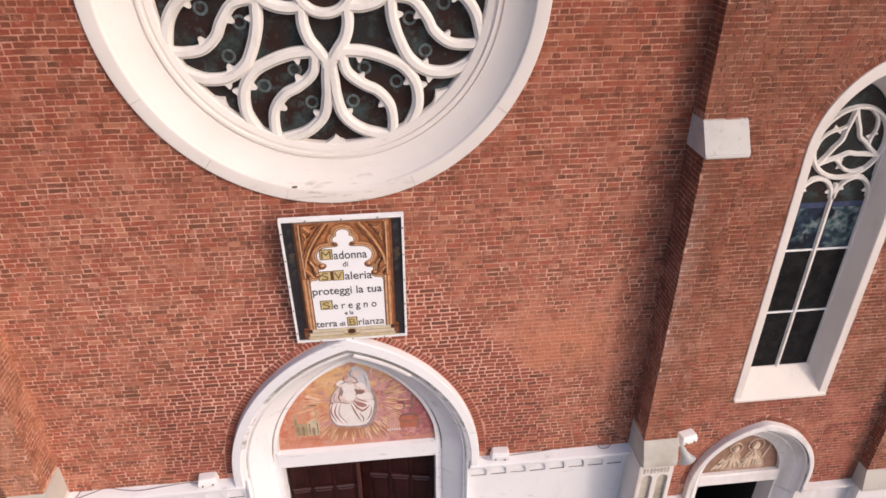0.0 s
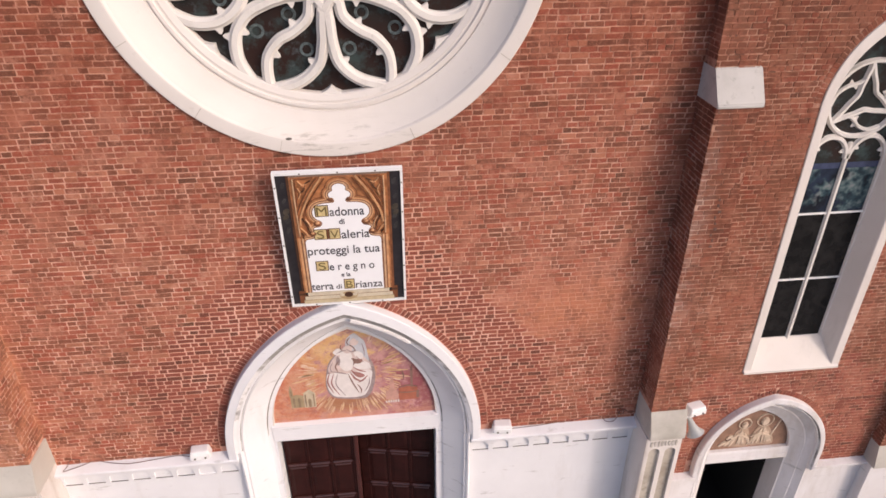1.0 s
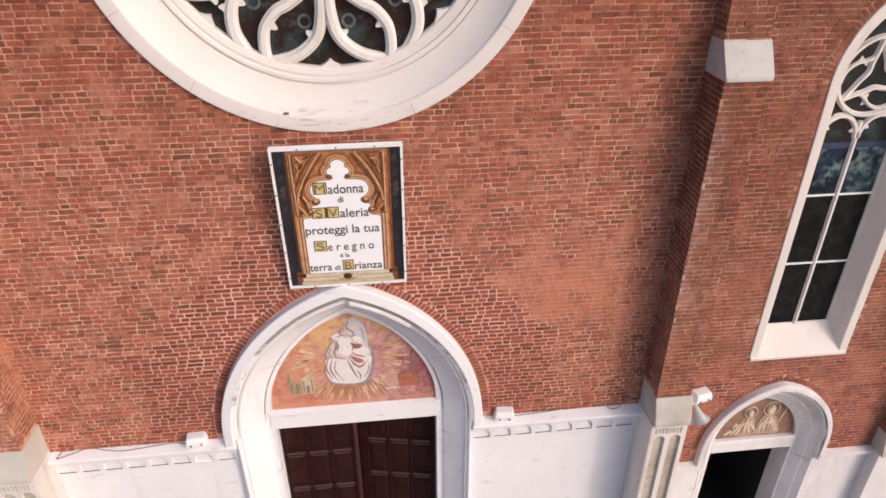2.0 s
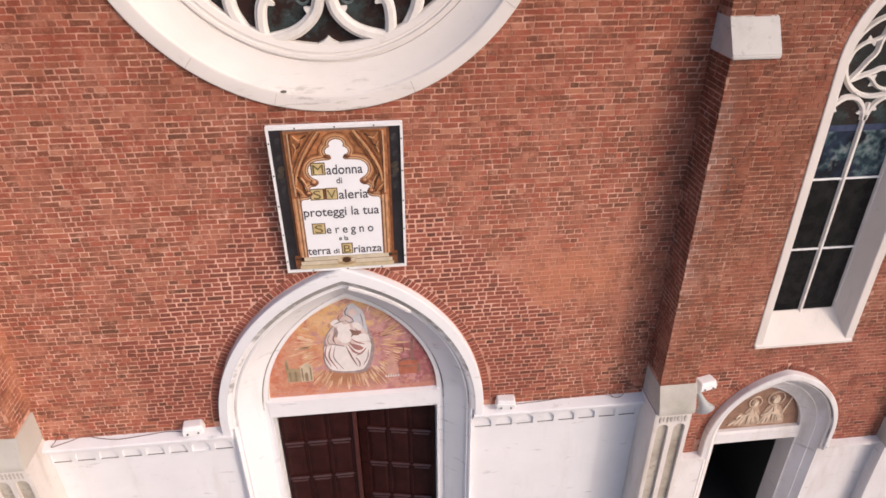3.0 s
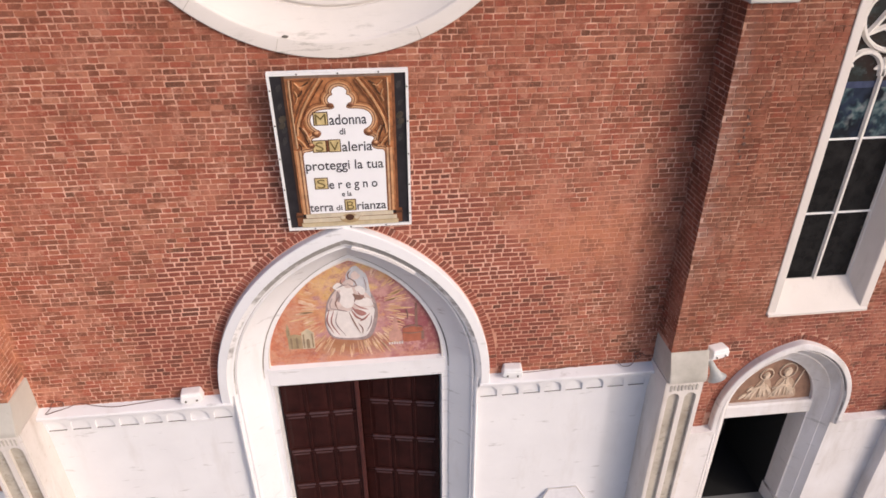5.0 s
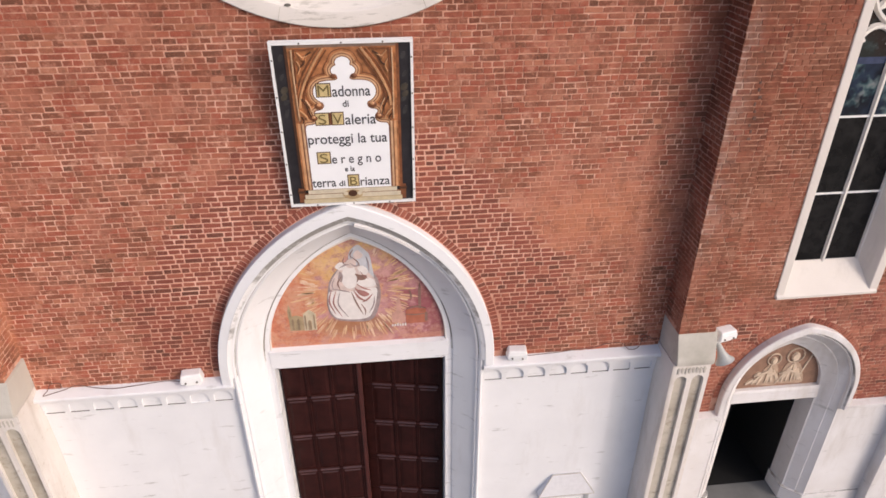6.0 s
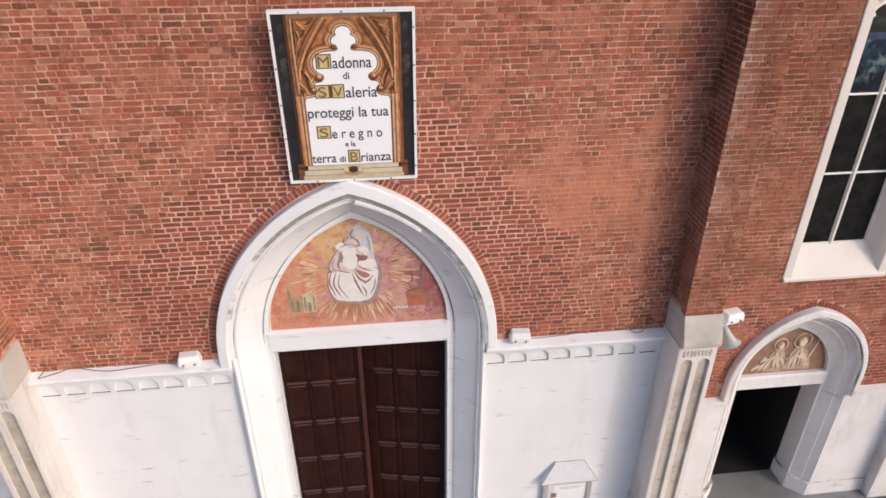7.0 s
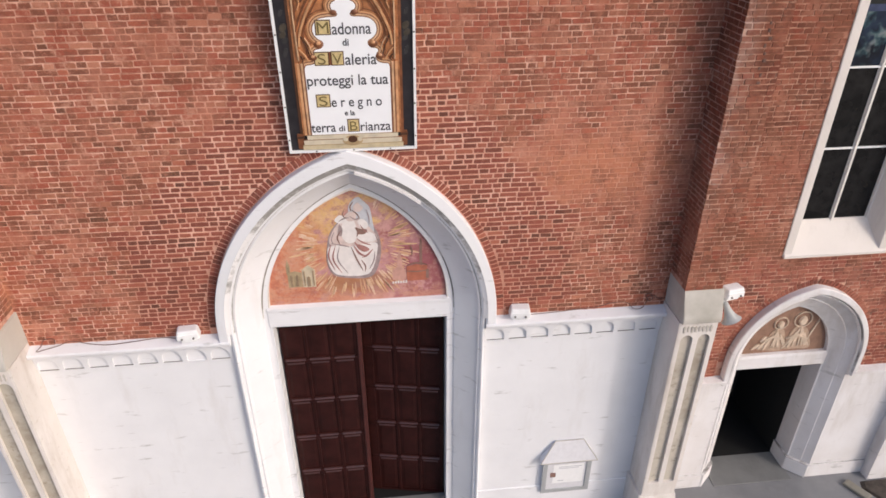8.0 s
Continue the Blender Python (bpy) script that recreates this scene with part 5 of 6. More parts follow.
for pts in ([(7.74, 3.60), (7.62, 3.52), (7.52, 3.32), (7.36, 3.14), (7.60, 3.07), (7.92, 3.07), (7.90, 3.34), (7.84, 3.54)],
            [(8.16, 3.64), (8.02, 3.54), (7.96, 3.34), (7.92, 3.10), (8.20, 3.07), (8.46, 3.08), (8.40, 3.34), (8.30, 3.54)]):
    bm = bmesh.new()
    q = smooth(pts[-2:] + pts + pts[:2], 4)[8:-8]
    prism(bm, [tuple(v) for v in q], 0.484, 0.505)
    under(part("carved_form", bm, RELIEF_M, None, "plain carved draped form"), sp)
rng = random.Random(3)
for cx, top, wide in ((7.70, 3.56, 0.24), (8.16, 3.60, 0.27)):
    for i in range(9):
        f = (i - 4) / 4
        lean = rng.uniform(-0.05, 0.05)
        z1 = top - 0.16 * abs(f) + rng.uniform(-0.04, 0.02)
        relief_stroke([(cx + f * wide * 0.45, z1), (cx + f * wide * 0.8 + lean, (z1 + 3.12) / 2), (cx + f * wide * 1.15 + lean, 3.10 + rng.uniform(0, 0.05))], rng.uniform(0.035, 0.055), 0.462 + 0.0015 * i)
    relief_stroke([(cx - wide * 0.9, 3.34), (cx - 0.03, 3.40), (cx + wide * 0.8, 3.30)], 0.05, 0.458)
relief_stroke([(8.34, 3.20), (8.42, 3.50), (8.50, 3.76)], 0.03, 0.476)
relief_stroke([(7.28, 3.12), (7.40, 3.20), (7.56, 3.16)], 0.07, 0.47)
relief_stroke([(7.42, 3.30), (7.50, 3.38), (7.58, 3.30)], 0.06, 0.468)
# passage walls and floor, near-black so the opening reads as shaded
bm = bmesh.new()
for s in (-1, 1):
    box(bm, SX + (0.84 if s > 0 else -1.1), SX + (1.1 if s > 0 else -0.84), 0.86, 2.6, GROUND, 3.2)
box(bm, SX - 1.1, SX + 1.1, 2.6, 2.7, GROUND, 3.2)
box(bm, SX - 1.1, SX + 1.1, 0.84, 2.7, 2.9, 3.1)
tagged(part("interior_wall", bm, INTERIOR_SHADE), "passage walls, near-black for the shade behind the side door", "wall", kind="structure")
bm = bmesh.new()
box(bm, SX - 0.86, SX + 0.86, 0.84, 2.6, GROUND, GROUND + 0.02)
tagged(part("interior_floor", bm, INTERIOR_SHADE), "floor coloured near-black as shade inside the side door", "floor", kind="structure")
bm = bmesh.new()
box(bm, SX - 0.86, SX + 0.86, 0.08, 0.84, GROUND, GROUND + 0.018, 0.006)
tagged(part("threshold", bm, PAVE_L), "worn grey stone threshold of the side door", "threshold", kind="structure")


# ---------------------------------------------------------------- the board over the portal
def mesh_text(name, body, size, x0, x1, z, y, material, parent, bold=0.0):
    """Lettering whose ink runs from x0 to x1 on the base line z, one object a letter."""
    cu = bpy.data.curves.new(name, 'FONT')
    cu.body, cu.size, cu.extrude, cu.offset = body, size, 0.002, bold
    tmp = bpy.data.objects.new(name, cu)
    me = bpy.data.meshes.new_from_object(tmp)
    bpy.data.objects.remove(tmp)
    me.name = name
    me.materials.append(material)
    ink = [v.co.x for v in me.vertices]
    wide = (x1 - x0) / (max(ink) - min(ink))
    at = pose(x0 - min(ink) * wide, y, z, 90, 0, 0) @ Matrix.Diagonal((wide, 1, 1, 1))
    # one object a letter: pieces that overlap in width belong together
    src = bmesh.new()
    src.from_mesh(me)
    seen, pieces = set(), []
    for v in src.verts:
        if v.index in seen:
            continue
        stack, isle = [v], []
        seen.add(v.index)
        while stack:
            w = stack.pop()
            isle.append(w)
            for e in w.link_edges:
                o = e.other_vert(w)
                if o.index not in seen:
                    seen.add(o.index)
                    stack.append(o)
        xs = [w.co.x for w in isle]
        pieces.append([min(xs), max(xs), {w.index for w in isle}])
    pieces.sort(key=lambda p: p[0])
    letters = []
    for p in pieces:
        if letters and p[0] < letters[-1][1] - 0.3 * (p[1] - p[0]):
            letters[-1][1] = max(letters[-1][1], p[1])
            letters[-1][2] |= p[2]
        else:
            letters.append(p)
    for _, _, ids in letters:
        one = bmesh.new()
        one.from_mesh(me)
        one.verts.ensure_lookup_table()
        bmesh.ops.delete(one, geom=[w for w in one.verts if w.index not in ids], context='VERTS')
        lm = bpy.data.meshes.new("letter")
        one.to_mesh(lm)
        one.free()
        lm.materials.append(material)
        ob = new("letter", lm)
        ob.parent = parent
        ob.matrix_basis = at
    src.free()
    bpy.data.meshes.remove(me)


BH = 2.30
sign = thing("votive_sign", "large framed painted panel with gothic lettering, leaning out from the wall", "sign", (0.085, -0.06, 7.71))
sign.rotation_euler = (radians(5.6), 0, 0)


def sign_part(name, loop, material, y0, y1, label=""):
    bm = bmesh.new()
    prism(bm, loop, y0, y1)
    return part(name, bm, material, sign, label)


def rect(x0, x1, z0, z1):
    return [(x0, z0), (x1, z0), (x1, z1), (x0, z1)]


sign_part("board", rect(-0.85, 0.85, 0.02, BH - 0.02), S_BLACK, -0.03, 0.02, "near-black painted ground")
for loop in (rect(-0.866, 0.866, 0, 0.036), rect(-0.866, 0.866, BH - 0.036, BH), rect(-0.866, -0.832, 0.036, BH - 0.036), rect(0.832, 0.866, 0.036, BH - 0.036)):
    sign_part("frame_bar", loop, ENAMEL, -0.055, 0.03, "white painted metal frame")
for x, z in [(s * 0.845, 0.2 + 0.47 * k) for s in (-1, 1) for k in range(5)] + [(0.25 * k, v) for k in (-2, 0, 2) for v in (0.02, BH - 0.02)]:
    bm = bmesh.new()
    bmesh.ops.create_uvsphere(bm, u_segments=8, v_segments=5, radius=0.012, matrix=pose(x, -0.056, z))
    part("screw", bm, GREY_BROWN, sign)
# painted gothic canopy
sign_part("canopy", rect(-0.655, 0.655, 0.25, BH - 0.07), S_ORANGE, -0.036, -0.02, "orange-brown painted gothic canopy")
for x0, x1, mat in ((-0.69, -0.655, S_DEEP), (0.655, 0.69, S_BROWN)):
    sign_part("shaft", rect(x0, x1, 0.27, BH - 0.05), mat, -0.040, -0.02)


def panel_loop(grow):
    """Outline of the white lettering field: straight below, lobed above between four knobs, a trefoil on top."""
    curve = [(0.535, 1.17), (0.515, 1.215), (0.44, 1.225), (0.385, 1.25), (0.360, 1.30), (0.375, 1.35), (0.400, 1.385), (0.375, 1.415), (0.315, 1.425), (0.275, 1.465), (0.280, 1.515), (0.335, 1.55),
             (0.378, 1.60), (0.390, 1.67), (0.365, 1.74), (0.30, 1.79), (0.20, 1.808), (0.110, 1.812), (0.075, 1.835), (0.090, 1.870), (0.135, 1.900), (0.148, 1.945), (0.120, 1.985),
             (0.085, 2.005), (0.092, 2.045), (0.062, 2.090), (0.0, 2.110)]
    half = [(0.535, 0.262)] + [tuple(v) for v in smooth(curve, 3)]
    out = []
    n = len(half)
    for i, (x, z) in enumerate(half):
        a, b = half[max(i - 2, 0)], half[min(i + 2, n - 1)]
        t = Vector((b[0] - a[0], b[1] - a[1])).normalized()
        out.append((max(0.0, x + t[1] * grow), z - t[0] * grow))
    out[0] = (out[0][0], 0.262)
    out[-1] = (0.0, half[-1][1] + grow)
    return [(x - 0.003, z) for x, z in out] + [(-0.003 - x, z) for x, z in out[-2::-1]]


for grow, mat, y, lab in ((0.100, S_BROWN, -0.042, "dark brown painted moulding"), (0.086, S_ORANGE, -0.044, "orange painted moulding"), (0.064, S_LIGHT, -0.046, "light ochre painted moulding"), (0.044, S_BROWN, -0.048, "brown painted moulding"), (0.032, S_PEACH, -0.050, "pale peach painted moulding"), (0.012, S_BROWN, -0.0515, "thin brown outline")):
    line = panel_loop(grow)
    inner = panel_loop(grow - 0.03)
    bm = bmesh.new()
    n = len(line)
    o = [bm.verts.new((x, y, z)) for x, z in line]
    i_ = [bm.verts.new((x, y, z)) for x, z in inner]
    for k in range(n - 1):
        bm.faces.new((o[k], o[k + 1], i_[k + 1], i_[k]))
    r = bmesh.ops.extrude_face_region(bm, geom=list(bm.faces))
    bmesh.ops.translate(bm, vec=(0, -y - 0.03, 0), verts=[g for g in r["geom"] if isinstance(g, bmesh.types.BMVert)])
    part("moulding", bm, mat, sign, lab)
bm = bmesh.new()
loop = panel_loop(0.0)
vs = [bm.verts.new((x, -0.052, z)) for x, z in loop]
es = [bm.edges.new((vs[k], vs[(k + 1) % len(vs)])) for k in range(len(vs))]
bmesh.ops.triangle_fill(bm, use_beauty=True, use_dissolve=False, edges=es, normal=(0, -1, 0))
r = bmesh.ops.extrude_face_region(bm, geom=list(bm.faces))
bmesh.ops.translate(bm, vec=(0, 0.02, 0), verts=[g for g in r["geom"] if isinstance(g, bmesh.types.BMVert)])
part("lettering_field", bm, S_WHITE, sign, "white lettering field")
for s in (-1, 1):
    for w, mat, y, pts in ((0.050, S_LIGHT, -0.0600, [(0.225, 2.215), (0.34, 2.05), (0.46, 1.84), (0.55, 1.62), (0.575, 1.46)]), (0.030, S_BROWN, -0.0575, [(0.275, 2.215), (0.40, 2.05), (0.52, 1.84), (0.598, 1.64)]),
                           (0.028, S_BROWN, -0.0580, [(0.185, 2.19), (0.30, 2.02), (0.41, 1.84), (0.49, 1.66), (0.52, 1.50)]), (0.032, S_PEACH, -0.0590, [(0.605, 2.20), (0.608, 1.9), (0.606, 1.6), (0.600, 1.28)]),
                           (0.026, S_BROWN, -0.0585, [(0.572, 2.20), (0.575, 2.0), (0.585, 1.78)]), (0.030, S_BROWN, -0.0583, [(0.33, 2.215), (0.45, 2.20), (0.57, 2.205)]),
                           (0.030, S_DEEP, -0.0587, [(0.37, 2.17), (0.44, 2.12), (0.47, 2.03), (0.53, 1.98)]), (0.024, S_LIGHT, -0.0593, [(0.54, 2.17), (0.48, 2.11), (0.42, 2.13)]), (0.022, S_LIGHT, -0.0594, [(0.55, 1.90), (0.52, 1.98), (0.55, 2.06)]),
                           (0.036, S_DEEP, -0.0581, [(0.545, 1.58), (0.49, 1.46), (0.46, 1.36), (0.43, 1.30)]), (0.030, S_LIGHT, -0.0592, [(0.585, 1.42), (0.53, 1.36), (0.48, 1.28)]), (0.022, S_PEACH, -0.0596, [(0.50, 1.56), (0.455, 1.48), (0.43, 1.40)]),
                           (0.026, S_DEEP, -0.0586, [(0.575, 1.34), (0.545, 1.29), (0.56, 1.25)])):
        bm = bmesh.new()
        bar(bm, smooth([(s * x, z) for x, z in pts], 5), w, y, -0.03)
        part("tracery_line", bm, mat, sign)
    for x, z, r, mat in ((0.335, 1.475, 0.055, S_BROWN), (0.125, 1.862, 0.042, S_BROWN), (0.415, 1.315, 0.050, S_BROWN), (0.47, 2.09, 0.034, S_ORANGE), (0.335, 1.492, 0.030, S_LIGHT), (0.418, 1.328, 0.026, S_LIGHT)):
        bm = bmesh.new()
        bmesh.ops.create_uvsphere(bm, u_segments=12, v_segments=8, radius=r, matrix=pose(s * x, -0.045 if mat is not S_LIGHT else -0.058, z) @ Matrix.Diagonal((1.1, 0.5, 0.85, 1)))
        part("finial", bm, mat, sign, smooth=True)
    for x0, x1, mat, y in ((0.540, 0.556, S_BROWN, -0.0532), (0.556, 0.582, S_PEACH, -0.0540), (0.582, 0.600, S_BROWN, -0.0534), (0.600, 0.632, S_LIGHT, -0.0536), (0.632, 0.655, S_ORANGE, -0.0528)):
        sign_part("shaft", rect(min(s * x0, s * x1), max(s * x0, s * x1), 0.262, 1.24), mat, y, -0.02)
    for x, z, a, b, mat in ((0.742, 2.10, 0.030, 0.050, S_DIM), (0.755, 1.86, 0.026, 0.040, S_DIM), (0.745, 1.69, 0.045, 0.050, S_MOSS), (0.758, 1.60, 0.040, 0.045, S_MOSS), (0.735, 1.53, 0.036, 0.035, S_DIM), (0.75, 1.38, 0.028, 0.06, S_DIM)):
        sign_part("ornament", oval(s * x, z, a, b, 12, lean=0.015), mat, -0.034 if mat is S_DIM else -0.0345, -0.02, "faint painted ornament")
    sign_part("pedestal", rect(s * 0.695 - 0.04, s * 0.695 + 0.04, 0.06, 0.28), S_BROWN, -0.045, -0.02, "brown painted pedestal")
    sign_part("pedestal_cap", rect(s * 0.695 - 0.05, s * 0.695 + 0.05, 0.21, 0.245), S_DEEP, -0.048, -0.02)
sign_part("canopy_head", rect(-0.655, 0.655, 2.222, 2.262), S_GREY, -0.0375, -0.02, "greyish painted strip over the canopy")
sign_part("ledge", rect(-0.605, 0.610, 0.196, 0.250), S_CREAM, -0.056, -0.02, "cream painted ledge")
sign_part("ledge", rect(-0.655, 0.660, 0.116, 0.188), S_CREAM, -0.052, -0.02, "cream painted ledge")
sign_part("ledge", rect(-0.675, 0.680, 0.044, 0.110), S_SAND, -0.050, -0.02, "sand-coloured painted ledge")
sign_part("ledge_line", rect(-0.66, 0.665, 0.186, 0.198), S_BROWN, -0.0545, -0.02)
sign_part("ledge_line", rect(-0.67, 0.675, 0.108, 0.118), S_OCHRE, -0.0535, -0.02)
sign_part("scroll", oval(-0.003, 0.165, 0.135, 0.075, 18), S_OCHRE, -0.060, -0.02, "ochre painted scroll")
sign_part("scroll", oval(-0.003, 0.185, 0.062, 0.050, 14), S_DEEP, -0.063, -0.02)
for s in (-1, 1):
    sign_part("scroll", oval(-0.003 + s * 0.095, 0.185, 0.032, 0.030, 12), S_CREAM, -0.0635, -0.02)
for x0, x1, z0, z1 in ((-0.360, -0.170, 1.595, 1.780), (-0.408, -0.222, 1.211, 1.388), (-0.200, -0.038, 1.209, 1.392), (-0.438, -0.254, 0.654, 0.832), (-0.060, 0.100, 0.291, 0.476)):
    sign_part("initial_ground", rect(x0, x1, z0, z1), S_DEEP, -0.055, -0.03, "dark edge of a gilded initial")
    sign_part("initial_ground", rect(x0 + 0.013, x1 - 0.013, z0 + 0.013, z1 - 0.013), S_GOLD, -0.058, -0.03, "gilded ground of a painted initial")
sign_part("initial_ground", rect(-0.222, -0.200, 1.215, 1.386), S_BROWN, -0.0565, -0.03, "brown strip between two initials")
TY = -0.0545
for body, size, x0, x1, z, mat in (("M", 0.20, -0.335, -0.195, 1.618, S_GREEN), ("adonna", 0.205, -0.158, 0.318, 1.600, S_INK), ("di", 0.125, -0.040, 0.035, 1.460, S_INK),
                                   ("S", 0.19, -0.365, -0.265, 1.232, S_GREEN), ("V", 0.19, -0.180, -0.060, 1.232, S_GREEN), ("aleria", 0.205, -0.026, 0.370, 1.215, S_INK),
                                   ("proteggi la tua", 0.200, -0.526, 0.505, 0.950, S_INK), ("S", 0.19, -0.400, -0.292, 0.676, S_GREEN), ("e r e g n o", 0.190, -0.243, 0.410, 0.656, S_INK),
                                   ("e la", 0.105, -0.083, 0.050, 0.530, S_INK), ("terra", 0.190, -0.539, -0.218, 0.302, S_INK), ("di", 0.115, -0.178, -0.095, 0.305, S_INK),
                                   ("B", 0.19, -0.028, 0.070, 0.313, S_GREEN), ("rianza", 0.190, 0.113, 0.515, 0.300, S_INK)):
    mesh_text("lettering", body, size, x0, x1, z, TY if mat is S_INK else -0.0605, mat, sign, 0.0012 if mat is S_INK else 0.0)
for s in (-1, 1):
    bm = bmesh.new()
    box(bm, s * 0.6 - 0.02, s * 0.6 + 0.02, 0.02, 0.24, BH - 0.2, BH - 0.17)
    part("bracket", bm, GREY_BROWN, sign, "dark steel bracket to the wall")


# ---------------------------------------------------------------- small fittings
def floodlight(x, y, z, turn):
    f = thing("floodlight", "white floodlight box standing on a small foot", "floodlight", (x, y, z), "floodlights on the facade")
    f.rotation_euler = (0, 0, radians(turn))
    bm = bmesh.new()
    box(bm, -0.18, 0.18, -0.10, 0.10, 0.05, 0.23, 0.03)
    for v in bm.verts:
        if v.co.z > 0.15:
            v.co.x *= 0.86
    housing = part("housing", bm, ENAMEL, f)
    bm = bmesh.new()
    box(bm, -0.155, 0.155, -0.112, -0.098, 0.07, 0.17, 0.004)
    part("lens", bm, ENAMEL, housing, "white front cover")
    for s in (-1, 1):
        bm = bmesh.new()
        bmesh.ops.create_cone(bm, cap_ends=True, segments=12, radius1=0.018, radius2=0.014, depth=0.03, matrix=pose(s * 0.085, -0.115, 0.10, 90, 0, 0))
        part("knob", bm, GREY_BROWN, housing, "dark clamp screw")
    bm = bmesh.new()
    box(bm, -0.12, 0.12, -0.05, 0.05, -0.01, 0.06, 0.008)
    part("foot", bm, ENAMEL, f)
    return f


floodlight(-2.68, -0.085, 4.665, 6)
floodlight(2.58, -0.085, 4.665, -6)
f3 = floodlight(5.99, -0.38, 5.00, 12)
tagged(f3, "white floodlight box on a bracket at the buttress")
bm = bmesh.new()
box(bm, -0.32, 0.10, -0.02, 0.02, -0.03, 0.0)
part("bracket", bm, ENAMEL, f3, "steel bracket arm")

horn = thing("loudspeaker", "grey horn loudspeaker fixed to the side of the buttress", "loudspeaker", (5.90, -0.36, 4.97))
bm = bmesh.new()
rows = []
for r, l in ((0.03, 0.0), (0.045, 0.10), (0.065, 0.22), (0.10, 0.33), (0.15, 0.40), (0.165, 0.415), (0.155, 0.41), (0.09, 0.31), (0.03, 0.12)):
    rows.append([bm.verts.new((r * math.cos(2 * math.pi * i / 24), r * 0.8 * math.sin(2 * math.pi * i / 24), -l)) for i in range(24)])
for p, q in zip(rows, rows[1:]):
    for i in range(24):
        bm.faces.new((p[i], p[(i + 1) % 24], q[(i + 1) % 24], q[i]))
bm.faces.new(rows[-1])
h = part("bell", bm, HORN, horn, smooth=True)
h.rotation_euler = (radians(-14), radians(-24), 0)
bm = bmesh.new()
bmesh.ops.create_cone(bm, cap_ends=True, segments=18, radius1=0.06, radius2=0.055, depth=0.12, matrix=pose(0, 0, 0.02))
part("driver", bm, HORN, horn)
bm = bmesh.new()
box(bm, -0.24, 0.02, -0.015, 0.015, 0.02, 0.05)
part("bracket", bm, GREY_BROWN, horn, "dark steel bracket")

# notice case on the base wall
case = thing("notice_case", "white notice case with a small hipped roof on the wall", "notice board", (3.735, -0.02, 0.33))
bm = bmesh.new()
box(bm, -0.47, 0.47, -0.070, 0.0, 0.0, 0.88, 0.008)
part("cabinet", bm, CASE, case, "pale grey cabinet")
for loop in (rect(-0.48, 0.48, 0, 0.09), rect(-0.48, 0.48, 0.80, 0.89), rect(-0.48, -0.39, 0.09, 0.80), rect(0.39, 0.48, 0.09, 0.80)):
    bm = bmesh.new()
    prism(bm, loop, -0.090, -0.065)
    part("frame_bar", bm, CASE_F, case, "grey metal frame bar")
for x0, x1, z0, z1, mat, lab in ((-0.26, 0.34, 0.24, 0.74, ENAMEL, "white paper notice"), (-0.315, -0.21, 0.42, 0.54, P_DARK, "small dark square print")):
    bm = bmesh.new()
    prism(bm, rect(x0, x1, z0, z1), -0.075 if mat is ENAMEL else -0.078, -0.068)
    part("notice", bm, mat, case, lab)
for z, w in ((0.68, 0.46), (0.64, 0.40), (0.30, 0.12)):
    bm = bmesh.new()
    prism(bm, rect(-0.16, -0.16 + w, z, z + 0.016), -0.0775, -0.073)
    part("print_line", bm, P_BLUE, case)
eaves, ridge = ((-0.545, -0.16), (0.545, -0.16), (0.545, 0.0), (-0.545, 0.0)), ((-0.275, -0.035), (0.275, -0.035), (0.275, 0.0), (-0.275, 0.0))
bm = bmesh.new()
lo = [bm.verts.new((x, y, 0.90)) for x, y in eaves]
mid = [bm.verts.new((x, y, 0.925)) for x, y in eaves]
hi = [bm.verts.new((x, y, 1.36)) for x, y in ridge]
bm.faces.new(lo)
bm.faces.new(hi[::-1])
for i in range(4):
    bm.faces.new((lo[i], mid[i], mid[(i + 1) % 4], lo[(i + 1) % 4]))
    bm.faces.new((mid[i], hi[i], hi[(i + 1) % 4], mid[(i + 1) % 4]))
roof = part("roof", bm, CASE, case, "white hipped roof")
# thin dark bars drawn in place of the shadow lines along the roof edges
for p, q in (((-0.545, -0.161, 0.925), (-0.275, -0.036, 1.362)), ((-0.275, -0.036, 1.362), (0.275, -0.036, 1.362)), ((0.275, -0.036, 1.362), (0.545, -0.161, 0.925)), ((-0.56, -0.162, 0.905), (0.56, -0.162, 0.905))):
    p, q = Vector(p), Vector(q)
    bm = bmesh.new()
    bmesh.ops.create_cone(bm, cap_ends=True, segments=8, radius1=0.008, radius2=0.008, depth=(q - p).length, matrix=Matrix.Translation((p + q) / 2) @ (q - p).to_track_quat('Z', 'Y').to_matrix().to_4x4())
    part("roof_edge_line", bm, SHADED, roof, "thin dark bar for the shadow line at a roof edge")


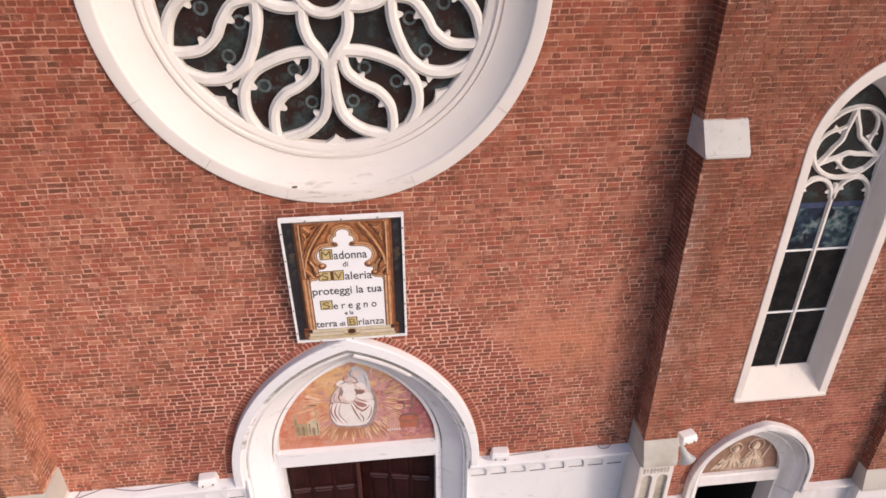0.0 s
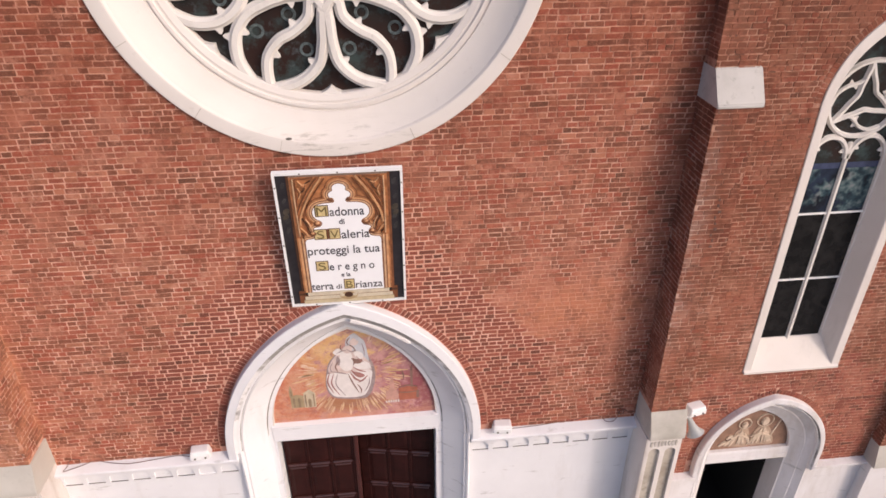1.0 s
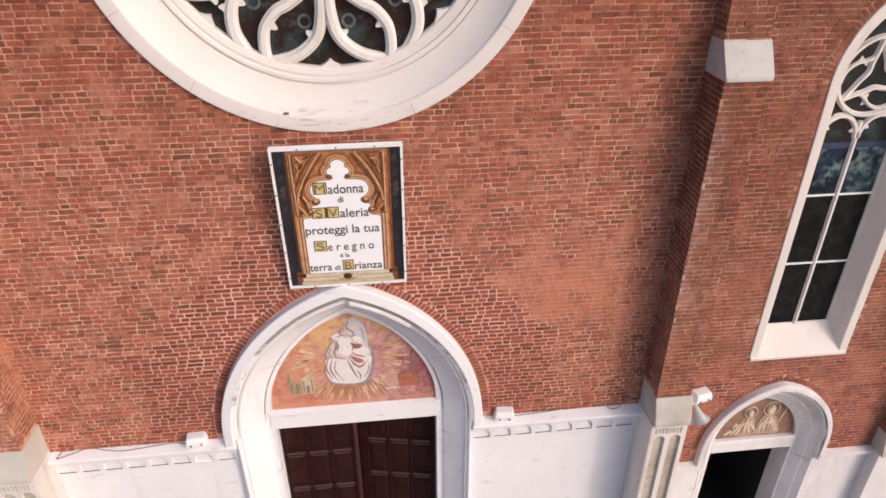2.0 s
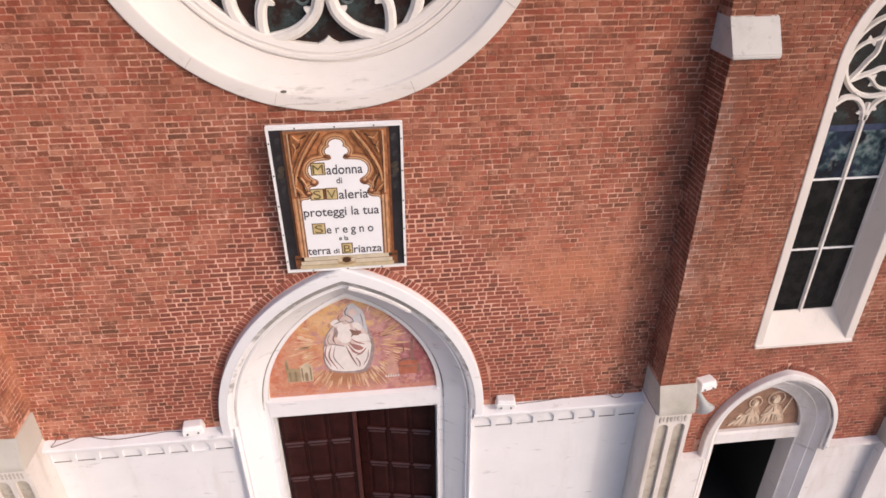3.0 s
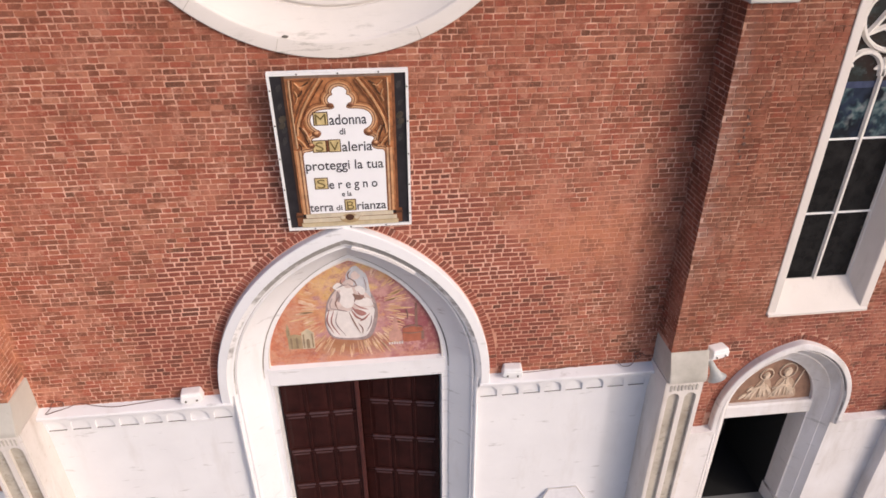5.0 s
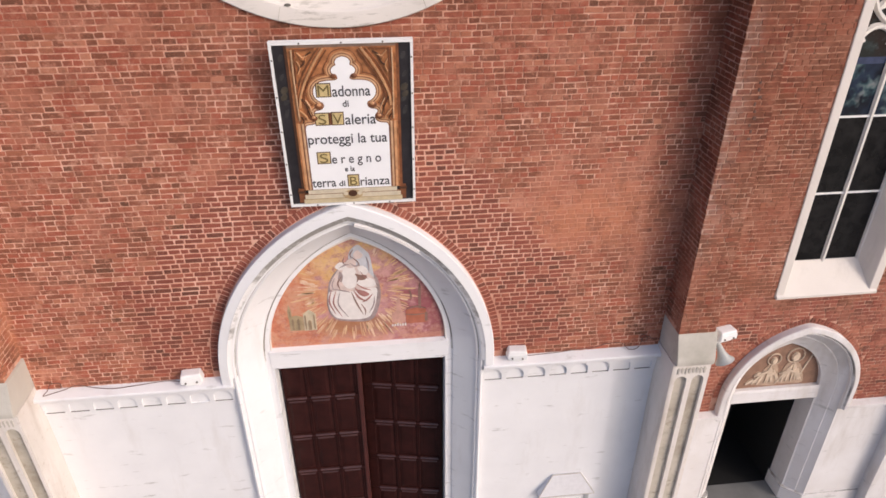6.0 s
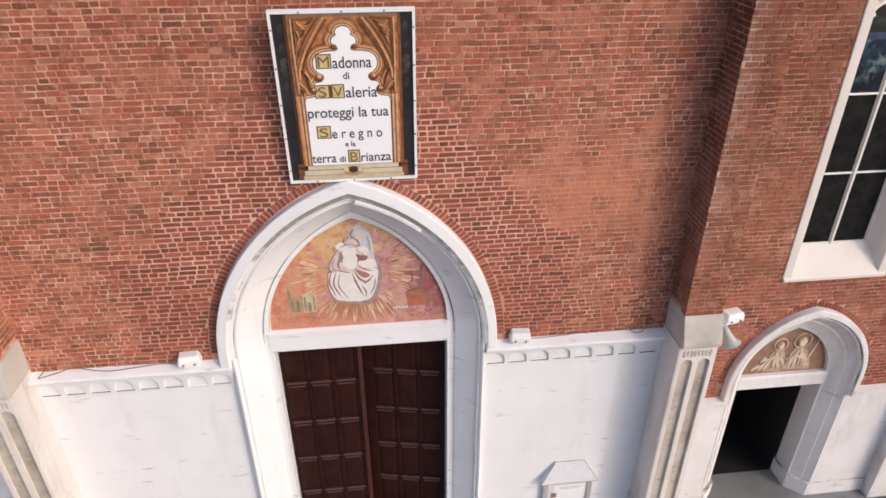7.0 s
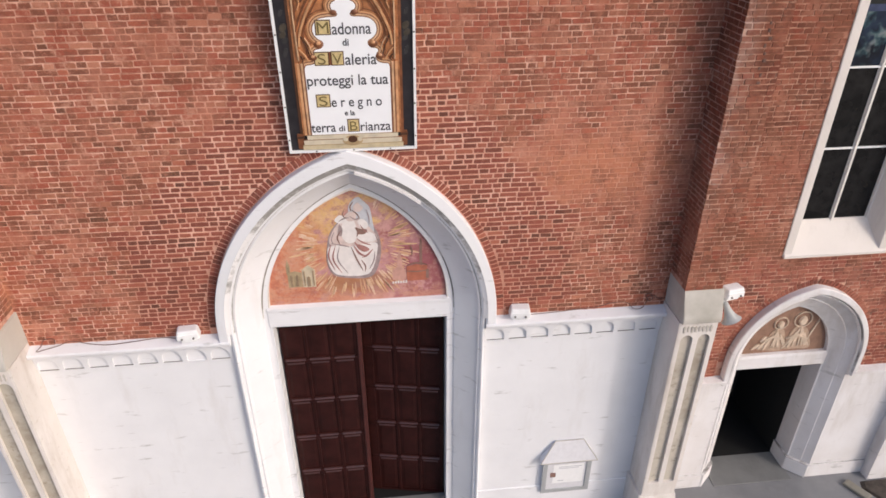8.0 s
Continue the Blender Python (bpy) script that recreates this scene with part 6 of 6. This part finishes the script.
def cable(points, label):
    pts = [Vector(p) for p in points]
    fine = []
    q = [pts[0] * 2 - pts[1]] + pts + [pts[-1] * 2 - pts[-2]]
    for i in range(1, len(q) - 2):
        for k in range(8):
            t = k / 8
            a, b, c, d = q[i - 1], q[i], q[i + 1], q[i + 2]
            fine.append(0.5 * ((2 * b) + (c - a) * t + (2 * a - 5 * b + 4 * c - d) * t * t + (3 * b - a - 3 * c + d) * t ** 3))
    fine.append(pts[-1])
    bm = bmesh.new()
    rows = []
    for i, p in enumerate(fine):
        t = (fine[min(i + 1, len(fine) - 1)] - fine[max(i - 1, 0)]).normalized()
        u = t.cross(Vector((0, 1, 0.3))).normalized()
        v = t.cross(u)
        rows.append([bm.verts.new(p + (u * math.cos(a) + v * math.sin(a)) * 0.006) for a in (0, 1.257, 2.513, 3.77, 5.027)])
    for r, s in zip(rows, rows[1:]):
        for i in range(5):
            bm.faces.new((r[i], r[(i + 1) % 5], s[(i + 1) % 5], s[i]))
    return tagged(part("cable", bm, CABLE), label, "cable")


cable([(-2.84, -0.06, 4.68), (-3.1, -0.03, 4.70), (-3.5, -0.06, 4.685), (-3.9, -0.09, 4.675), (-4.2, -0.05, 4.69), (-4.45, -0.025, 4.74), (-4.65, -0.05, 4.69), (-4.83, -0.10, 4.67), (-4.95, -0.13, 4.66), (-4.90, -0.05, 4.70), (-4.84, -0.025, 4.80), (-4.70, -0.025, 4.80), (-4.70, -0.03, 4.71)], "thin brown cable lying along the cornice")
cable([(2.74, -0.05, 4.69), (3.2, -0.04, 4.70), (3.6, -0.025, 4.72), (3.9, -0.025, 4.74), (4.15, -0.025, 4.80), (4.4, -0.025, 4.79), (4.52, -0.07, 4.69), (4.66, -0.07, 4.69), (4.75, -0.03, 4.80), (4.72, -0.025, 4.92), (4.80, -0.03, 4.94), (4.84, -0.035, 4.84), (4.78, -0.03, 4.80), (4.76, -0.035, 4.88), (4.86, -0.03, 4.90), (4.95, -0.025, 4.83), (5.07, -0.025, 4.83)], "thin brown cable looped along the cornice")

# plain walls that close the other aisle's front
bm = bmesh.new()
box(bm, -11.6, -5.6, 0.18, 0.6, 2.7, TOP)
wall_left = tagged(part("wall_left", bm, MORT_S), "plain brick wall of the other aisle", "wall", kind="structure")
brick_mesh("bricks", [(brick_run(-11.6, -5.7, 2.75, 17.45, lambda u, z: True, 77), (0, 0.178, 0), (1, 0, 0), (0, -1, 0))], wall_left, BRICK_S, 78)
bm = bmesh.new()
box(bm, -11.6, -5.6, 0.14, 0.6, GROUND, 2.7)
tagged(part("base_wall", bm, WHITE), "white plastered base wall of the other aisle", "wall", kind="structure")

# loose stone edging and bare soil beside the aisle corner
bm = bmesh.new()
rng = random.Random(12)
rim = [(10.12, -0.32), (10.30, -0.60), (10.52, -1.05), (10.80, -1.60), (12.6, -1.70), (12.6, -0.14), (10.6, -0.125), (10.2, -0.14)]
low_rim = [bm.verts.new((x, y, GROUND)) for x, y in rim]
top_rim = [bm.verts.new((x + (11.3 - x) * 0.06, y + (-0.85 - y) * 0.06, GROUND + 0.04)) for x, y in rim]
bm.faces.new(top_rim)
for i in range(8):
    bm.faces.new((low_rim[i], low_rim[(i + 1) % 8], top_rim[(i + 1) % 8], top_rim[i]))
tagged(part("soil_bed", bm, SOIL), "dark bare soil beside the church corner", "ground", kind="structure")
for x, y, a in ((9.98, -0.36, -62), (10.24, -0.86, -64), (10.5, -1.36, -60)):
    b2 = bmesh.new()
    box(b2, -0.26, 0.26, -0.10, 0.10, 0, 0.07, 0.025)
    ob = part("kerb_stone", b2, KERB)
    ob.matrix_basis = pose(x, y, GROUND, 0, 0, a)
    tagged(ob, "worn yellowish edging stone on the paving", "kerb stone", "edging stones")

# ---------------------------------------------------------------- single bricks, last
def brick_size(b):
    return (round((b[1] - b[0]) * 50) / 50, round((b[3] - b[2]) * 250) / 250)


SIZES = {}
picked = [b for b in main_bricks if single_field(b)][:298]
rest = [b for b in main_bricks if single_field(b)][298:]
for b in picked:
    x, z = (b[0] + b[1]) / 2, (b[2] + b[3]) / 2
    k = (brick_size(b), repointed(x, b[2]), len(SIZES) and int(x * 40) % 3)
    if k not in SIZES:
        SIZES[k] = loose_brick("brick", k[0][0], k[0][1], BRICK_1N if k[1] else BRICK_1, seed=len(SIZES))
    set_brick(SIZES[k], wall_main, x, random.uniform(-0.002, 0.003), z + 0.005 * math.sin(x * 1.9 + b[2] * 0.7) + 0.003 * math.sin(x * 5.3 + b[2] * 2.1))
if rest:
    brick_mesh("bricks", [(rest, *FRONT)], wall_main, BRICK_W, 15)
VOUSSOIR = loose_brick("brick", 0.122, 0.058, BRICK_1N, 0.009)
arch_bricks(VOUSSOIR, wall_main, MX, MA + 0.012, MS, MP + 0.012, 0.0, 0.128, 4.82)
VOUSSOIR_S = loose_brick("brick", 0.102, 0.058, BRICK_1N, 0.009)
arch_bricks(VOUSSOIR_S, wall_side, SX, SA + 0.012, SS, SP + 0.012, BAY_Y, 0.105, 2.9)
VOUSSOIR_L = loose_brick("brick", 0.102, 0.064, BRICK_1S, 0.002)
arch_bricks(VOUSSOIR_L, wall_side, BX, 0.947, 10.40, 11.842, BAY_Y, 0.105, 10.45)


def row_of_bricks(bricks, parent, y):
    """Sets browned bricks one by one on a face at y."""
    for b in bricks:
        k = (brick_size(b), "browned", int(b[0] * 40) % 3)
        if k not in SIZES:
            SIZES[k] = loose_brick("brick", k[0][0], k[0][1], BRICK_1S, depth=0.003, seed=len(SIZES))
        x, z = (b[0] + b[1]) / 2, (b[2] + b[3]) / 2
        under(set_brick(SIZES[k], parent, x, y + random.uniform(-0.002, 0.002), z), parent)


row_of_bricks([b for b in side_bricks if side_single(b)][:290], wall_side, BAY_Y)
for p, front in PIER_FRONTS:
    row_of_bricks(front, p, -0.556)
